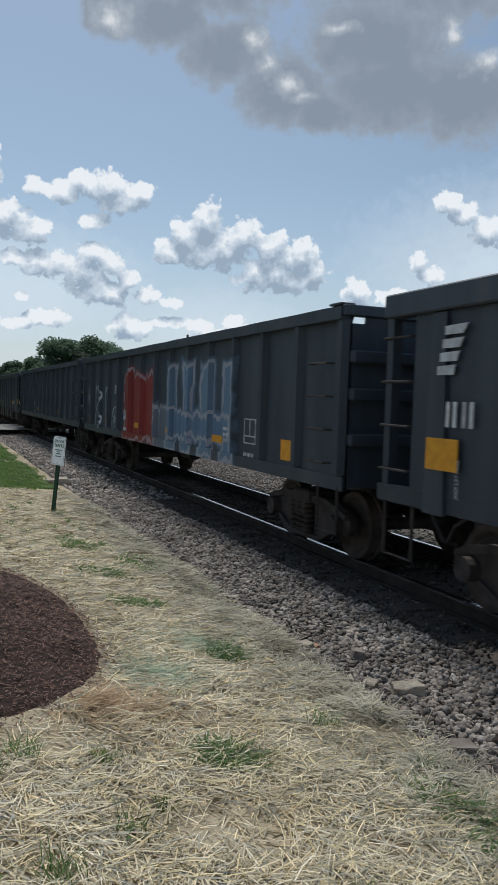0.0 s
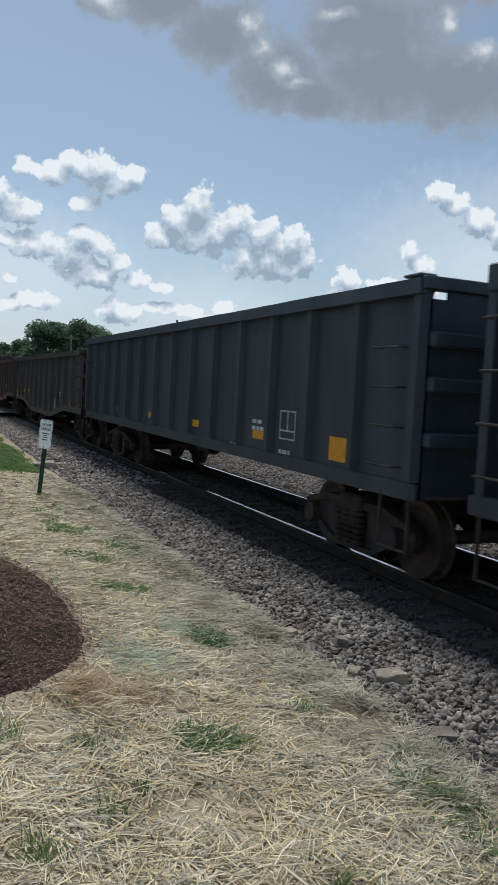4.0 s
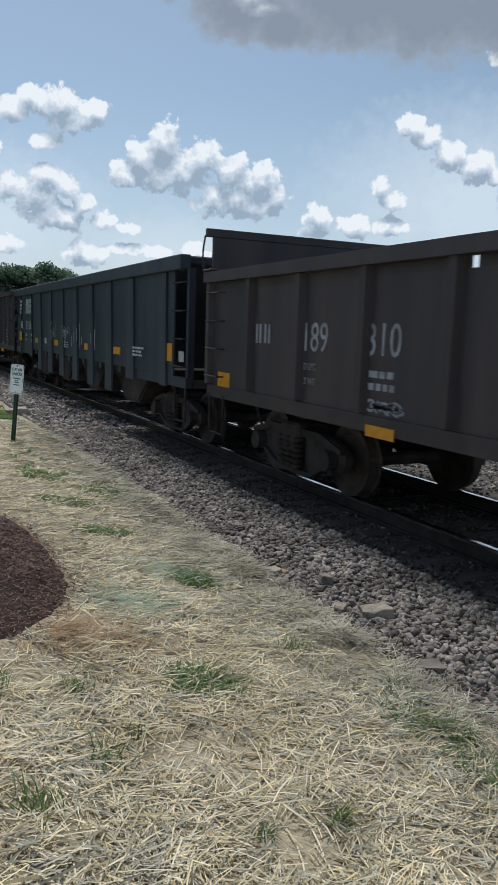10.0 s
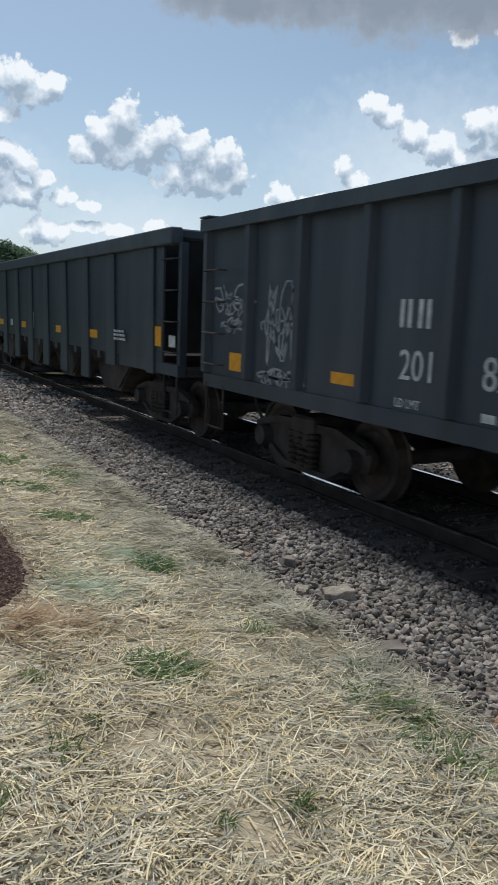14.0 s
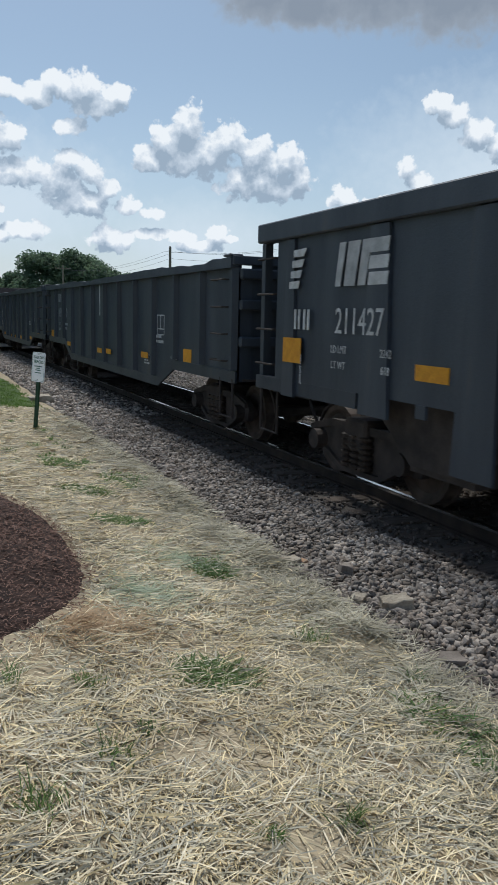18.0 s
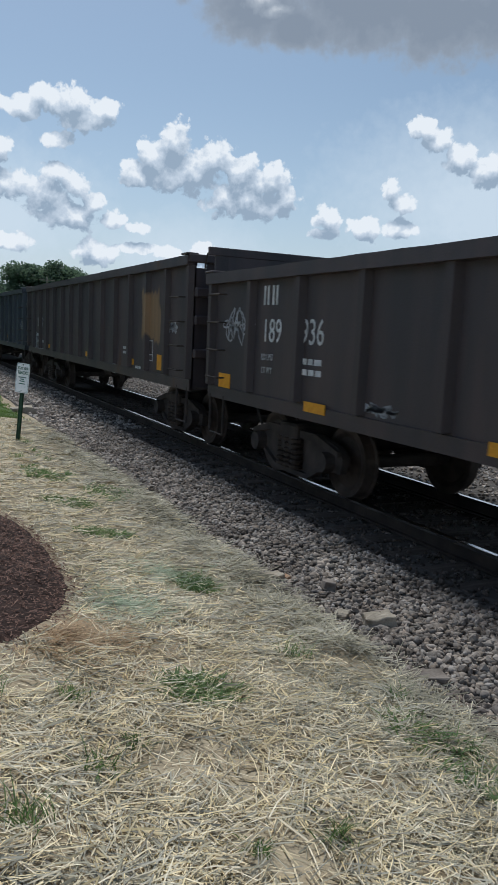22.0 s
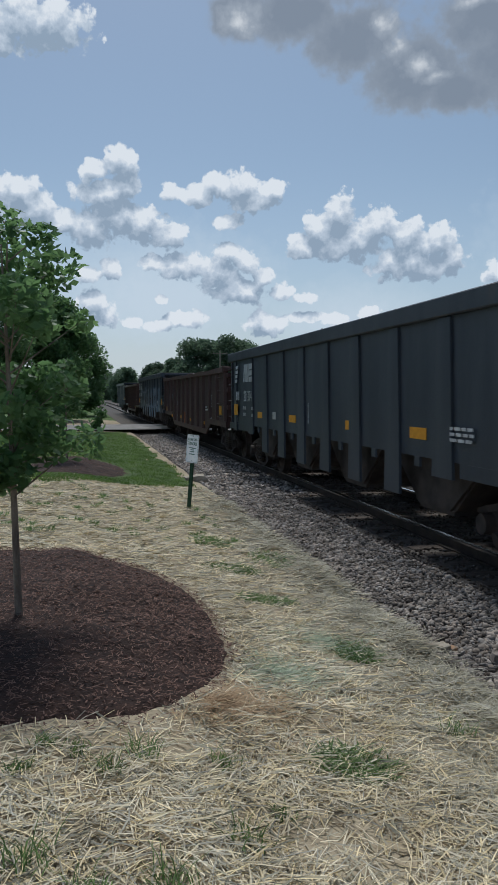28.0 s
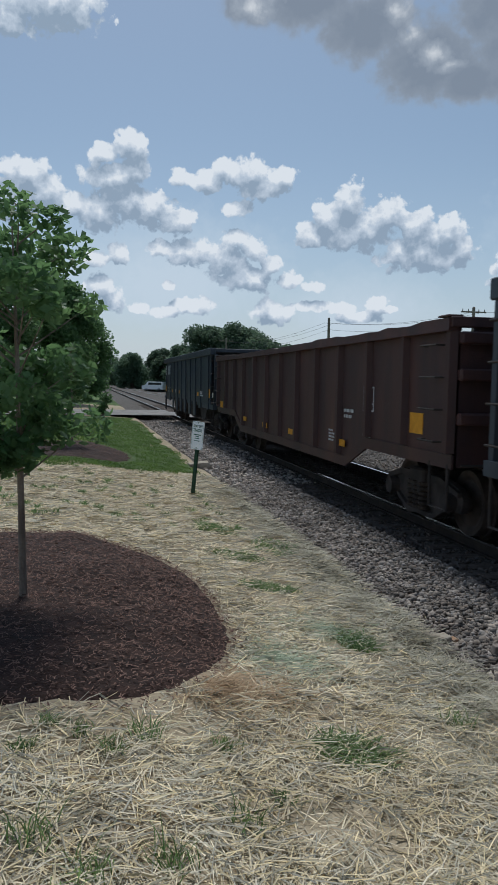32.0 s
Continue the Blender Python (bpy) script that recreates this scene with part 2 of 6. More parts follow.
    nt.links.new(maths(nt, "MAXIMUM", maths(nt, "MULTIPLY_ADD", lit.outputs[0], 0.85, 0.1, clamp=True), edge), tone.inputs[0])
    over = nt.nodes.new("ShaderNodeMix")
    over.data_type = "RGBA"
    nt.links.new(maths(nt, "MULTIPLY", deep.outputs[0], 0.93), over.inputs["Factor"])
    nt.links.new(mix.outputs[2], over.inputs[6]), nt.links.new(tone.outputs[0], over.inputs[7])
    nt.links.new(over.outputs[2], bg.inputs[0])
    bg.inputs[1].default_value = 0.1
    # the rest of the sky: the same blue and haze with a few broad heaps
    rest = nt.nodes.new("ShaderNodeMix")
    rest.data_type = "RGBA"
    nt.links.new(maths(nt, "MULTIPLY", around.outputs[0], 1.6, clamp=True), rest.inputs["Factor"])
    nt.links.new(haze.outputs[2], rest.inputs[6])
    rest.inputs[7].default_value = (*CLOUD_MID, 1)
    bg2, pick = nt.nodes.new("ShaderNodeBackground"), nt.nodes.new("ShaderNodeMixShader")
    nt.links.new(rest.outputs[2], bg2.inputs[0])
    bg2.inputs[1].default_value = 0.1
    # azimuth -16 to 66 degrees, elevation 0 to 40 degrees holds the detailed heaps
    az = maths(nt, "MULTIPLY", maths(nt, "ARCTAN2", sep.outputs[0], sep.outputs[1]), 57.2958)
    inside = maths(nt, "LESS_THAN", maths(nt, "ABSOLUTE", maths(nt, "SUBTRACT", az, 25.0)), 41.0)
    inside = maths(nt, "MULTIPLY", inside, maths(nt, "LESS_THAN", maths(nt, "ABSOLUTE", maths(nt, "SUBTRACT", sep.outputs[2], 0.32)), 0.322))
    nt.links.new(inside, pick.inputs[0])
    nt.links.new(bg2.outputs[0], pick.inputs[1]), nt.links.new(bg.outputs[0], pick.inputs[2])
    nt.links.new(pick.outputs[0], out.inputs[0])


CLOUD_LIT, CLOUD_MID, CLOUD_BASE, HAZE = (7.9, 7.8, 7.7), (5.4, 5.8, 6.3), (3.1, 3.7, 4.4), (6.1, 6.6, 7.0)
sky_nodes()

sun = new("sun", bpy.data.lights.new("sun", "SUN"))
sun.data.energy, sun.data.angle, sun.data.color = 2.5, radians(14.0), (1.0, 0.94, 0.84)
_e, _a = radians(SUN_EL), radians(SUN_AZ)
_d = Vector((math.cos(_e) * math.sin(_a), math.cos(_e) * math.cos(_a), math.sin(_e)))
sun.matrix_world = look(_d * 50, (0, 0, 0))

# ---- materials ----
def mat(name, c1, c2, rough=0.7, scale=8.0, bump=0.3, metal=0.0, fine=60.0, c3=None, stretch=(1, 1, 1), rand=0.15, spec=0.4):
    m = bpy.data.materials.new(name)
    m.use_nodes = True
    nt = m.node_tree
    n, l = nt.nodes, nt.links
    b = n["Principled BSDF"]
    b.inputs["Roughness"].default_value, b.inputs["Metallic"].default_value = rough, metal
    b.inputs["Specular IOR Level"].default_value = spec
    co = n.new("ShaderNodeTexCoord")
    mp = n.new("ShaderNodeMapping")
    mp.inputs["Scale"].default_value = stretch
    l.new(co.outputs["Object"], mp.inputs[0])
    big = n.new("ShaderNodeTexNoise")
    big.inputs["Scale"].default_value, big.inputs["Detail"].default_value = scale, 5
    sm = n.new("ShaderNodeTexNoise")
    sm.inputs["Scale"].default_value, sm.inputs["Detail"].default_value = fine, 3
    l.new(mp.outputs[0], big.inputs[0]), l.new(co.outputs["Object"], sm.inputs[0])
    ramp = n.new("ShaderNodeValToRGB")
    ramp.color_ramp.elements[0].position, ramp.color_ramp.elements[1].position = 0.35, 0.65
    ramp.color_ramp.elements[0].color, ramp.color_ramp.elements[1].color = (*c1, 1), (*c2, 1)
    if c3:
        e = ramp.color_ramp.elements.new(0.72)
        e.color = (*c3, 1)
    l.new(big.outputs[0], ramp.inputs[0])
    info = n.new("ShaderNodeObjectInfo")
    val = n.new("ShaderNodeMath")
    val.operation = "MULTIPLY_ADD"
    l.new(info.outputs["Random"], val.inputs[0])
    val.inputs[1].default_value, val.inputs[2].default_value = 2 * rand, 0.85 - rand
    v2 = n.new("ShaderNodeMath")
    v2.operation = "MULTIPLY_ADD"
    l.new(sm.outputs[0], v2.inputs[0])
    v2.inputs[1].default_value = 0.5
    l.new(val.outputs[0], v2.inputs[2])
    hsv = n.new("ShaderNodeHueSaturation")
    l.new(ramp.outputs[0], hsv.inputs["Color"]), l.new(v2.outputs[0], hsv.inputs["Value"])
    l.new(hsv.outputs[0], b.inputs["Base Color"])
    if bump:
        bp = n.new("ShaderNodeBump")
        bp.inputs["Strength"].default_value, bp.inputs["Distance"].default_value = bump, 0.01
        l.new(sm.outputs[0], bp.inputs["Height"]), l.new(bp.outputs[0], b.inputs["Normal"])
    return m


def leafy(m):
    """Lets daylight through thin leaves."""
    nt = m.node_tree
    n, l = nt.nodes, nt.links
    b, out = n["Principled BSDF"], n["Material Output"]
    tr, mix = n.new("ShaderNodeBsdfTranslucent"), n.new("ShaderNodeMixShader")
    warm = n.new("ShaderNodeHueSaturation")
    warm.inputs["Value"].default_value, warm.inputs["Hue"].default_value = 1.3, 0.48
    l.new(b.inputs["Base Color"].links[0].from_socket, warm.inputs["Color"])
    l.new(warm.outputs[0], tr.inputs[0])
    mix.inputs[0].default_value = 0.55
    l.new(b.outputs[0], mix.inputs[1]), l.new(tr.outputs[0], mix.inputs[2]), l.new(mix.outputs[0], out.inputs[0])
    return m

# ---- mesh helpers ----
def part(name, bm, material, parent=None, label="", smooth=False):
    if isinstance(bm, bmesh.types.BMesh):
        me = bpy.data.meshes.new(name)
        bm.to_mesh(me)
        bm.free()
        me.materials.append(material)
        if smooth:
            for p in me.polygons:
                p.use_smooth = True
    else:
        me = bm
    ob = new(name, me)
    ob.parent = parent
    if label:
        tagged(ob, label)
    return ob


def box(bm, x0, x1, y0, y1, z0, z1, bevel=0.0):
    r = bmesh.ops.create_cube(bm, size=1.0, matrix=Matrix.LocRotScale(((x0 + x1) / 2, (y0 + y1) / 2, (z0 + z1) / 2), None, (abs(x1 - x0), abs(y1 - y0), abs(z1 - z0))))
    if bevel:
        es = list({e for v in r["verts"] for e in v.link_edges})
        bmesh.ops.bevel(bm, geom=es, offset=bevel, segments=1, affect="EDGES")
    return bm


def boxes(*bs, bevel=0.0):
    bm = bmesh.new()
    for b in bs:
        box(bm, *b, bevel=bevel)
    return bm


def cyl(bm, a, b, r, seg=10, r2=None):
    a, b = Vector(a), Vector(b)
    d = b - a
    m = Matrix.Translation((a + b) / 2) @ d.to_track_quat("Z", "Y").to_matrix().to_4x4()
    bmesh.ops.create_cone(bm, cap_ends=True, segments=seg, radius1=r, radius2=r if r2 is None else r2, depth=d.length, matrix=m)
    return bm


def tube(points, r, seg=8):
    """One bent rod through the points."""
    bm = bmesh.new()
    pts = [Vector(p) for p in points]
    rings, side = [], None
    for k, p in enumerate(pts):
        d = (pts[min(k + 1, len(pts) - 1)] - pts[max(k - 1, 0)]).normalized()
        side = d.orthogonal() if side is None else side - d * side.dot(d)
        side = (side if side.length > 1e-4 else d.orthogonal()).normalized()
        up = d.cross(side)
        rings.append([bm.verts.new(p + (side * math.cos(6.28318 * q / seg) + up * math.sin(6.28318 * q / seg)) * r) for q in range(seg)])
    for a, b in zip(rings, rings[1:]):
        for q in range(seg):
            w = (q + 1) % seg
            bm.faces.new((a[q], a[w], b[w], b[q]))
    bm.faces.new(rings[0][::-1]), bm.faces.new(rings[-1])
    bmesh.ops.recalc_face_normals(bm, faces=bm.faces)
    return bm


def prism(poly, x0, x1):
    """A prism across x from a polygon in (y, z)."""
    bm = bmesh.new()
    a = [bm.verts.new((x0, y, z)) for y, z in poly]
    b = [bm.verts.new((x1, y, z)) for y, z in poly]
    bm.faces.new(a), bm.faces.new(b[::-1])
    for i in range(len(a)):
        j = (i + 1) % len(a)
        bm.faces.new((a[j], a[i], b[i], b[j]))
    bmesh.ops.recalc_face_normals(bm, faces=bm.faces)
    return bm


def raw_mesh(name, verts, faces, material, loops=4):
    """A mesh from numpy arrays; every face has the same number of corners."""
    me = bpy.data.meshes.new(name)
    me.vertices.add(len(verts)), me.loops.add(faces.size), me.polygons.add(len(faces))
    me.vertices.foreach_set("co", np.ascontiguousarray(verts, dtype=np.float32).ravel())
    me.loops.foreach_set("vertex_index", np.ascontiguousarray(faces, dtype=np.int32).ravel())
    me.polygons.foreach_set("loop_start", np.arange(0, faces.size, loops, dtype=np.int32))
    me.update(calc_edges=True)
    me.materials.append(material)
    return me

STRAW = mat("straw_soil", (0.25, 0.20, 0.13), (0.38, 0.315, 0.215), 0.95, 1.3, 0.8, fine=45)
GRAVEL_BED = mat("ballast_bed", (0.055, 0.047, 0.04), (0.11, 0.095, 0.083), 0.95, 6, 1.0, fine=30)
STONE = mat("ballast_stone", (0.165, 0.138, 0.118), (0.335, 0.292, 0.255), 0.95, 3.5, 0.5, fine=40, rand=0.3)
STEEL_DARK = mat("rail_web", (0.022, 0.016, 0.013), (0.045, 0.032, 0.025), 0.85, 5, 0.4)
STEEL_SHINE = mat("rail_head", (0.6, 0.6, 0.6), (0.72, 0.72, 0.72), 0.16, 4, 0.05, metal=1.0)
TIE = mat("creosoted_wood", (0.06, 0.045, 0.036), (0.125, 0.098, 0.08), 0.9, 5, 0.8, stretch=(0.3, 4, 4))
MULCH = mat("mulch_soil", (0.022, 0.011, 0.008), (0.05, 0.025, 0.018), 0.95, 9, 1.0)
CHIP = mat("mulch_chip", (0.06, 0.03, 0.022), (0.19, 0.115, 0.088), 0.9, 25, 0.4, rand=0.4)
GRASS = mat("lawn_soil", (0.05, 0.085, 0.02), (0.09, 0.14, 0.035), 0.95, 2, 0.8)
BLADE = leafy(mat("grass_blade", (0.06, 0.125, 0.025), (0.115, 0.205, 0.05), 0.6, 2, 0.0))
STRAW_PIECE = mat("straw_piece", (0.56, 0.46, 0.285), (0.74, 0.635, 0.425), 0.7, 3, 0.0)
BARK = mat("bark", (0.16, 0.125, 0.1), (0.3, 0.25, 0.2), 0.9, 12, 0.8, stretch=(1, 1, 0.2))
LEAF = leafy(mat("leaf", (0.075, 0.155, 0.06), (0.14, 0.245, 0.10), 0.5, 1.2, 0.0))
# distant foliage: aerial haze is mixed into the leaf colour, paler and bluer
LEAF_HAZED = leafy(mat("leaf_hazed", (0.07, 0.115, 0.075), (0.115, 0.17, 0.105), 0.6, 0.3, 0.0))
TARMAC = mat("tarmac", (0.05, 0.05, 0.052), (0.08, 0.08, 0.082), 0.9, 3, 0.5)
ASPHALT = mat("road_gravel", (0.19, 0.18, 0.17), (0.29, 0.275, 0.26), 0.9, 2, 0.4)
POST_GREEN = mat("post_green", (0.015, 0.05, 0.025), (0.02, 0.07, 0.035), 0.5, 9, 0.1)
SIGN_WHITE = mat("sign_white", (0.75, 0.77, 0.78), (0.82, 0.83, 0.84), 0.4, 6, 0.0)
SIGN_INK = mat("sign_ink", (0.02, 0.10, 0.07), (0.03, 0.13, 0.09), 0.5, 6, 0.0)
POLE_WOOD = mat("pole_wood", (0.16, 0.13, 0.11), (0.28, 0.24, 0.2), 0.9, 3, 0.4, stretch=(3, 3, 0.3))
WIRE = mat("wire", (0.02, 0.02, 0.02), (0.03, 0.03, 0.03), 0.6, 3, 0.0)


# ---- the lie of the land; z = 0 is the top of the rails, the track runs along y ----
TRACK, GAUGE, EDGE = 5.7, 1.505, 2.85
PROFILE_X = (-60, -3, 0, 0.7, 1.15, 1.75, 2.35, 2.75, 3.0, 4.4, 7.0, 8.4, 10, 60)
PROFILE_Z = (0.5, 0.45, 0.40, 0.27, 0.16, 0.05, -0.07, -0.13, -0.22, -0.185, -0.185, -0.22, -0.4, -0.4)


def rough(x, y, s=1.0):
    return noise.noise((x * s, y * s, 3.7))


def gz(x, y):
    """Height of the ground."""
    z = float(np.interp(x, PROFILE_X, PROFILE_Z))
    if x < EDGE:
        far = min(1.0, max(0.0, (y - 18) / 20))
        z = z * (1 - far) + far * min(z, 0.05 - 0.03 * max(x, 0))
        z += 0.02 * rough(x, y, 1.7) + 0.012 * rough(x, y, 5)
        lip = math.exp(-((x - 2.55) / 0.25) ** 2)
        z += lip * (0.085 * rough(x, y, 1.3) + 0.05 * rough(x, y, 3.1) + 0.035)
    return z


def ground():
    xs = sorted(set(list(np.arange(-4, 3.2, 0.1)) + [3.4, 3.8, 4.4, 5.0, 5.7, 6.4, 7.0, 7.6, 8.4, 9, 10, 12, 16, 24, 40, 80, 200, 600, 2000] + [-5, -6, -8, -10, -14, -20, -40, -80, -200, -600, -2000]))
    ys = sorted(set(list(np.arange(0, 14, 0.1)) + list(np.arange(14, 30, 0.4)) + list(np.arange(30, 60, 2)) + [70, 90, 120, 160, 240, 400, 700, 1200, 2000] + [-1, -2, -4, -8, -16, -40, -100, -300, -800, -2000]))
    V = np.array([(x, y, gz(x, y)) for y in ys for x in xs])
    nx, ny = len(xs), len(ys)
    i = np.arange(nx - 1)[None, :] + nx * np.arange(ny - 1)[:, None]
    F = np.stack([i, i + 1, i + nx + 1, i + nx], -1).reshape(-1, 4)
    me = raw_mesh("ground", V, F, GROUND)
    for m in (GRAVEL_BED, GRASS):
        me.materials.append(m)
    cx = np.array([(V[f[0]][0] + V[f[1]][0]) / 2 for f in F])
    cy = np.array([(V[f[0]][1] + V[f[3]][1]) / 2 for f in F])
    idx = np.where((cx > EDGE) & (cx < 16), 1, 0)
    idx = np.where((cx < -10) | (cx > 16) | (cy > 60), np.where(idx == 1, 1, 2), idx)
    me.polygons.foreach_set("material_index", idx.astype(np.int32))
    ob = new("ground", me)
    for p in me.polygons:
        p.use_smooth = True
    tagged(ob, "straw-covered sloping ground beside the railway, lawn beyond", "ground", kind="structure")
    return ob


GROUND = STRAW
ground()


def lawn_limit(x):
    """Where the green lawn begins, along y."""
    return 13.6 + 0.9 * max(x, 0) + 0.5 * rough(x, 2.0, 0.9)


# ---- track ----
def track():
    for side in (-1, 1):
        x = TRACK + side * GAUGE / 2
        rail = new("rail", None)
        tagged(rail, "worn steel rail with a shiny head", "rail", "rails of the track", "structure")
        for y0, y1 in ((-60, 0), (0, 12), (12, 24), (24, 60), (60, 500)):
            part("web", boxes((x - 0.012, x + 0.012, y0, y1, -0.15, -0.03), (x - 0.07, x + 0.07, y0, y1, -0.172, -0.148)), STEEL_DARK, rail)
            part("head", boxes((x - 0.036, x + 0.036, y0, y1 - 0.006, -0.04, 0.0), bevel=0.008), STEEL_SHINE, rail)
    ties = new("railway_ties")
    tagged(ties, "dark creosoted wooden ties under the rails", "railway tie", kind="structure")
    rng = random.Random(4)
    me = [boxes((-1.3, 1.3, -0.115, 0.115, -0.18, 0.0), bevel=0.012) for _ in range(1)]
    first = part("tie", me[0], TIE, ties)
    for k in range(-16, 130):
        t = first if k == -16 else part("tie", first.data, None, ties)
        t.location = (TRACK + rng.uniform(-0.06, 0.06), k * 0.5 + rng.uniform(-0.03, 0.03), -0.172)
        t.rotation_euler = (0, rng.uniform(-0.008, 0.008), rng.uniform(-0.015, 0.015))


track()


# ---- railway cars; near side is -x, z = 0 is the rail top ----
BLACK = mat("car_black", (0.03, 0.038, 0.053), (0.051, 0.062, 0.079), 0.5, 1.2, 0.25, stretch=(2, 2, 0.35), c3=(0.068, 0.068, 0.072))
BROWN = mat("car_brown", (0.044, 0.038, 0.043), (0.074, 0.055, 0.056), 0.5, 1.2, 0.25, stretch=(2, 2, 0.35), c3=(0.08, 0.044, 0.03))
RED = mat("car_oxide", (0.05, 0.027, 0.028), (0.09, 0.04, 0.035), 0.55, 1.2, 0.25, stretch=(2, 2, 0.35), c3=(0.11, 0.05, 0.034))
CHASSIS = mat("car_underframe", (0.028, 0.024, 0.023), (0.062, 0.05, 0.045), 0.85, 4, 0.3)
WHEEL = mat("wheel_steel", (0.04, 0.03, 0.025), (0.085, 0.065, 0.055), 0.65, 6, 0.2, metal=0.2)
YELLOW = mat("reflector_yellow", (0.62, 0.27, 0.015), (0.72, 0.34, 0.02), 0.5, 12, 0.0, rand=0.12)
PALE = mat("placard_grey", (0.42, 0.42, 0.4), (0.55, 0.55, 0.53), 0.6, 9, 0.0)
WHITE = mat("stencil_white", (0.4, 0.41, 0.42), (0.62, 0.63, 0.64), 0.6, 9, 0.0)
EMBLEM = mat("emblem_grey", (0.34, 0.35, 0.36), (0.52, 0.53, 0.54), 0.6, 5, 0.0)
SPRAY = mat("spray_grey", (0.22, 0.23, 0.25), (0.42, 0.43, 0.46), 0.7, 5, 0.0)
RUSTY = mat("spray_orange", (0.2, 0.07, 0.03), (0.32, 0.12, 0.05), 0.8, 7, 0.1)
COUPLER_MAT = mat("coupler_iron", (0.02, 0.014, 0.011), (0.05, 0.034, 0.025), 0.7, 8, 0.3)
SHARED = {}


def shared(key, make, material):
    """One mesh for all alike pieces."""
    if key not in SHARED:
        bm = make()
        me = bpy.data.meshes.new(key[0] if isinstance(key, tuple) else key)
        bm.to_mesh(me)
        bm.free()
        me.materials.append(material)
        SHARED[key] = me
    return SHARED[key]


def painted(name, base, patches, lines=0.035):
    """Car paint with sprayed pictures: patches of y, z, half width, half height, colour, wobble, in the car's space."""
    m = base.copy()
    m.name = name
    nt = m.node_tree
    n, l = nt.nodes, nt.links
    b = n["Principled BSDF"]
    colour = b.inputs["Base Color"].links[0].from_socket
    co = n.new("ShaderNodeTexCoord")
    sep = n.new("ShaderNodeSeparateXYZ")
    l.new(co.outputs["Object"], sep.inputs[0])
    nz = n.new("ShaderNodeTexNoise")
    nz.inputs["Scale"].default_value, nz.inputs["Detail"].default_value = 1.6, 4
    l.new(co.outputs["Object"], nz.inputs[0])
    drip = n.new("ShaderNodeTexNoise")
    mp = n.new("ShaderNodeMapping")
    mp.inputs["Scale"].default_value = (1, 9, 0.5)
    l.new(co.outputs["Object"], mp.inputs[0]), l.new(mp.outputs[0], drip.inputs[0])
    drip.inputs["Scale"].default_value = 1.0
    for y, z, hy, hz, tint, wob in patches:
        dy = maths(nt, "SUBTRACT", maths(nt, "ABSOLUTE", maths(nt, "SUBTRACT", sep.outputs[1], y)), hy)
        dz = maths(nt, "SUBTRACT", maths(nt, "ABSOLUTE", maths(nt, "SUBTRACT", sep.outputs[2], z)), hz)
        d = maths(nt, "MAXIMUM", dy, dz)
        d = maths(nt, "ADD", d, maths(nt, "MULTIPLY_ADD", nz.outputs[0], 2 * wob, -wob))
        d = maths(nt, "ADD", d, maths(nt, "MULTIPLY_ADD", drip.outputs[0], 1.2 * wob, -0.6 * wob))
        fac = maths(nt, "MULTIPLY_ADD", d, -14.0, 0.3, clamp=True)
        fac = maths(nt, "MULTIPLY", fac, 0.9)
        streak = n.new("ShaderNodeHueSaturation")
        streak.inputs["Color"].default_value = (*tint, 1)
        l.new(maths(nt, "MULTIPLY_ADD", drip.outputs[0], 0.9, 0.5), streak.inputs["Value"])
        mix = n.new("ShaderNodeMix")
        mix.data_type = "RGBA"
        l.new(fac, mix.inputs["Factor"]), l.new(colour, mix.inputs[6]), l.new(streak.outputs[0], mix.inputs[7])
        colour = mix.outputs[2]
        if lines:
            edge = maths(nt, "LESS_THAN", maths(nt, "ABSOLUTE", maths(nt, "ADD", d, 0.09)), lines)
            mix = n.new("ShaderNodeMix")
            mix.data_type = "RGBA"
            l.new(maths(nt, "MULTIPLY", edge, 0.7), mix.inputs["Factor"]), l.new(colour, mix.inputs[6])
            mix.inputs[7].default_value = (0.45, 0.42, 0.45, 1)
            colour = mix.outputs[2]
    l.new(colour, b.inputs["Base Color"])
    return m


def lathe_x(profile, seg=28):
    """A body turned about x; profile of (x, radius)."""
    bm = bmesh.new()
    rings = [[bm.verts.new((x, r * math.cos(6.28318 * k / seg), r * math.sin(6.28318 * k / seg))) for k in range(seg)] for x, r in profile]
    for a, b in zip(rings, rings[1:]):
        for k in range(seg):
            j = (k + 1) % seg
            bm.faces.new((a[k], a[j], b[j], b[k]))
    bm.faces.new(rings[0][::-1]), bm.faces.new(rings[-1])
    bmesh.ops.recalc_face_normals(bm, faces=bm.faces)
    return bm


def wheel_mesh():
    return lathe_x(((-0.19, 0.05), (-0.19, 0.11), (-0.08, 0.13), (-0.05, 0.30), (-0.075, 0.35), (-0.075, 0.415), (0.05, 0.425), (0.06, 0.45), (0.085, 0.45), (0.085, 0.36), (0.04, 0.3), (0.06, 0.1)))


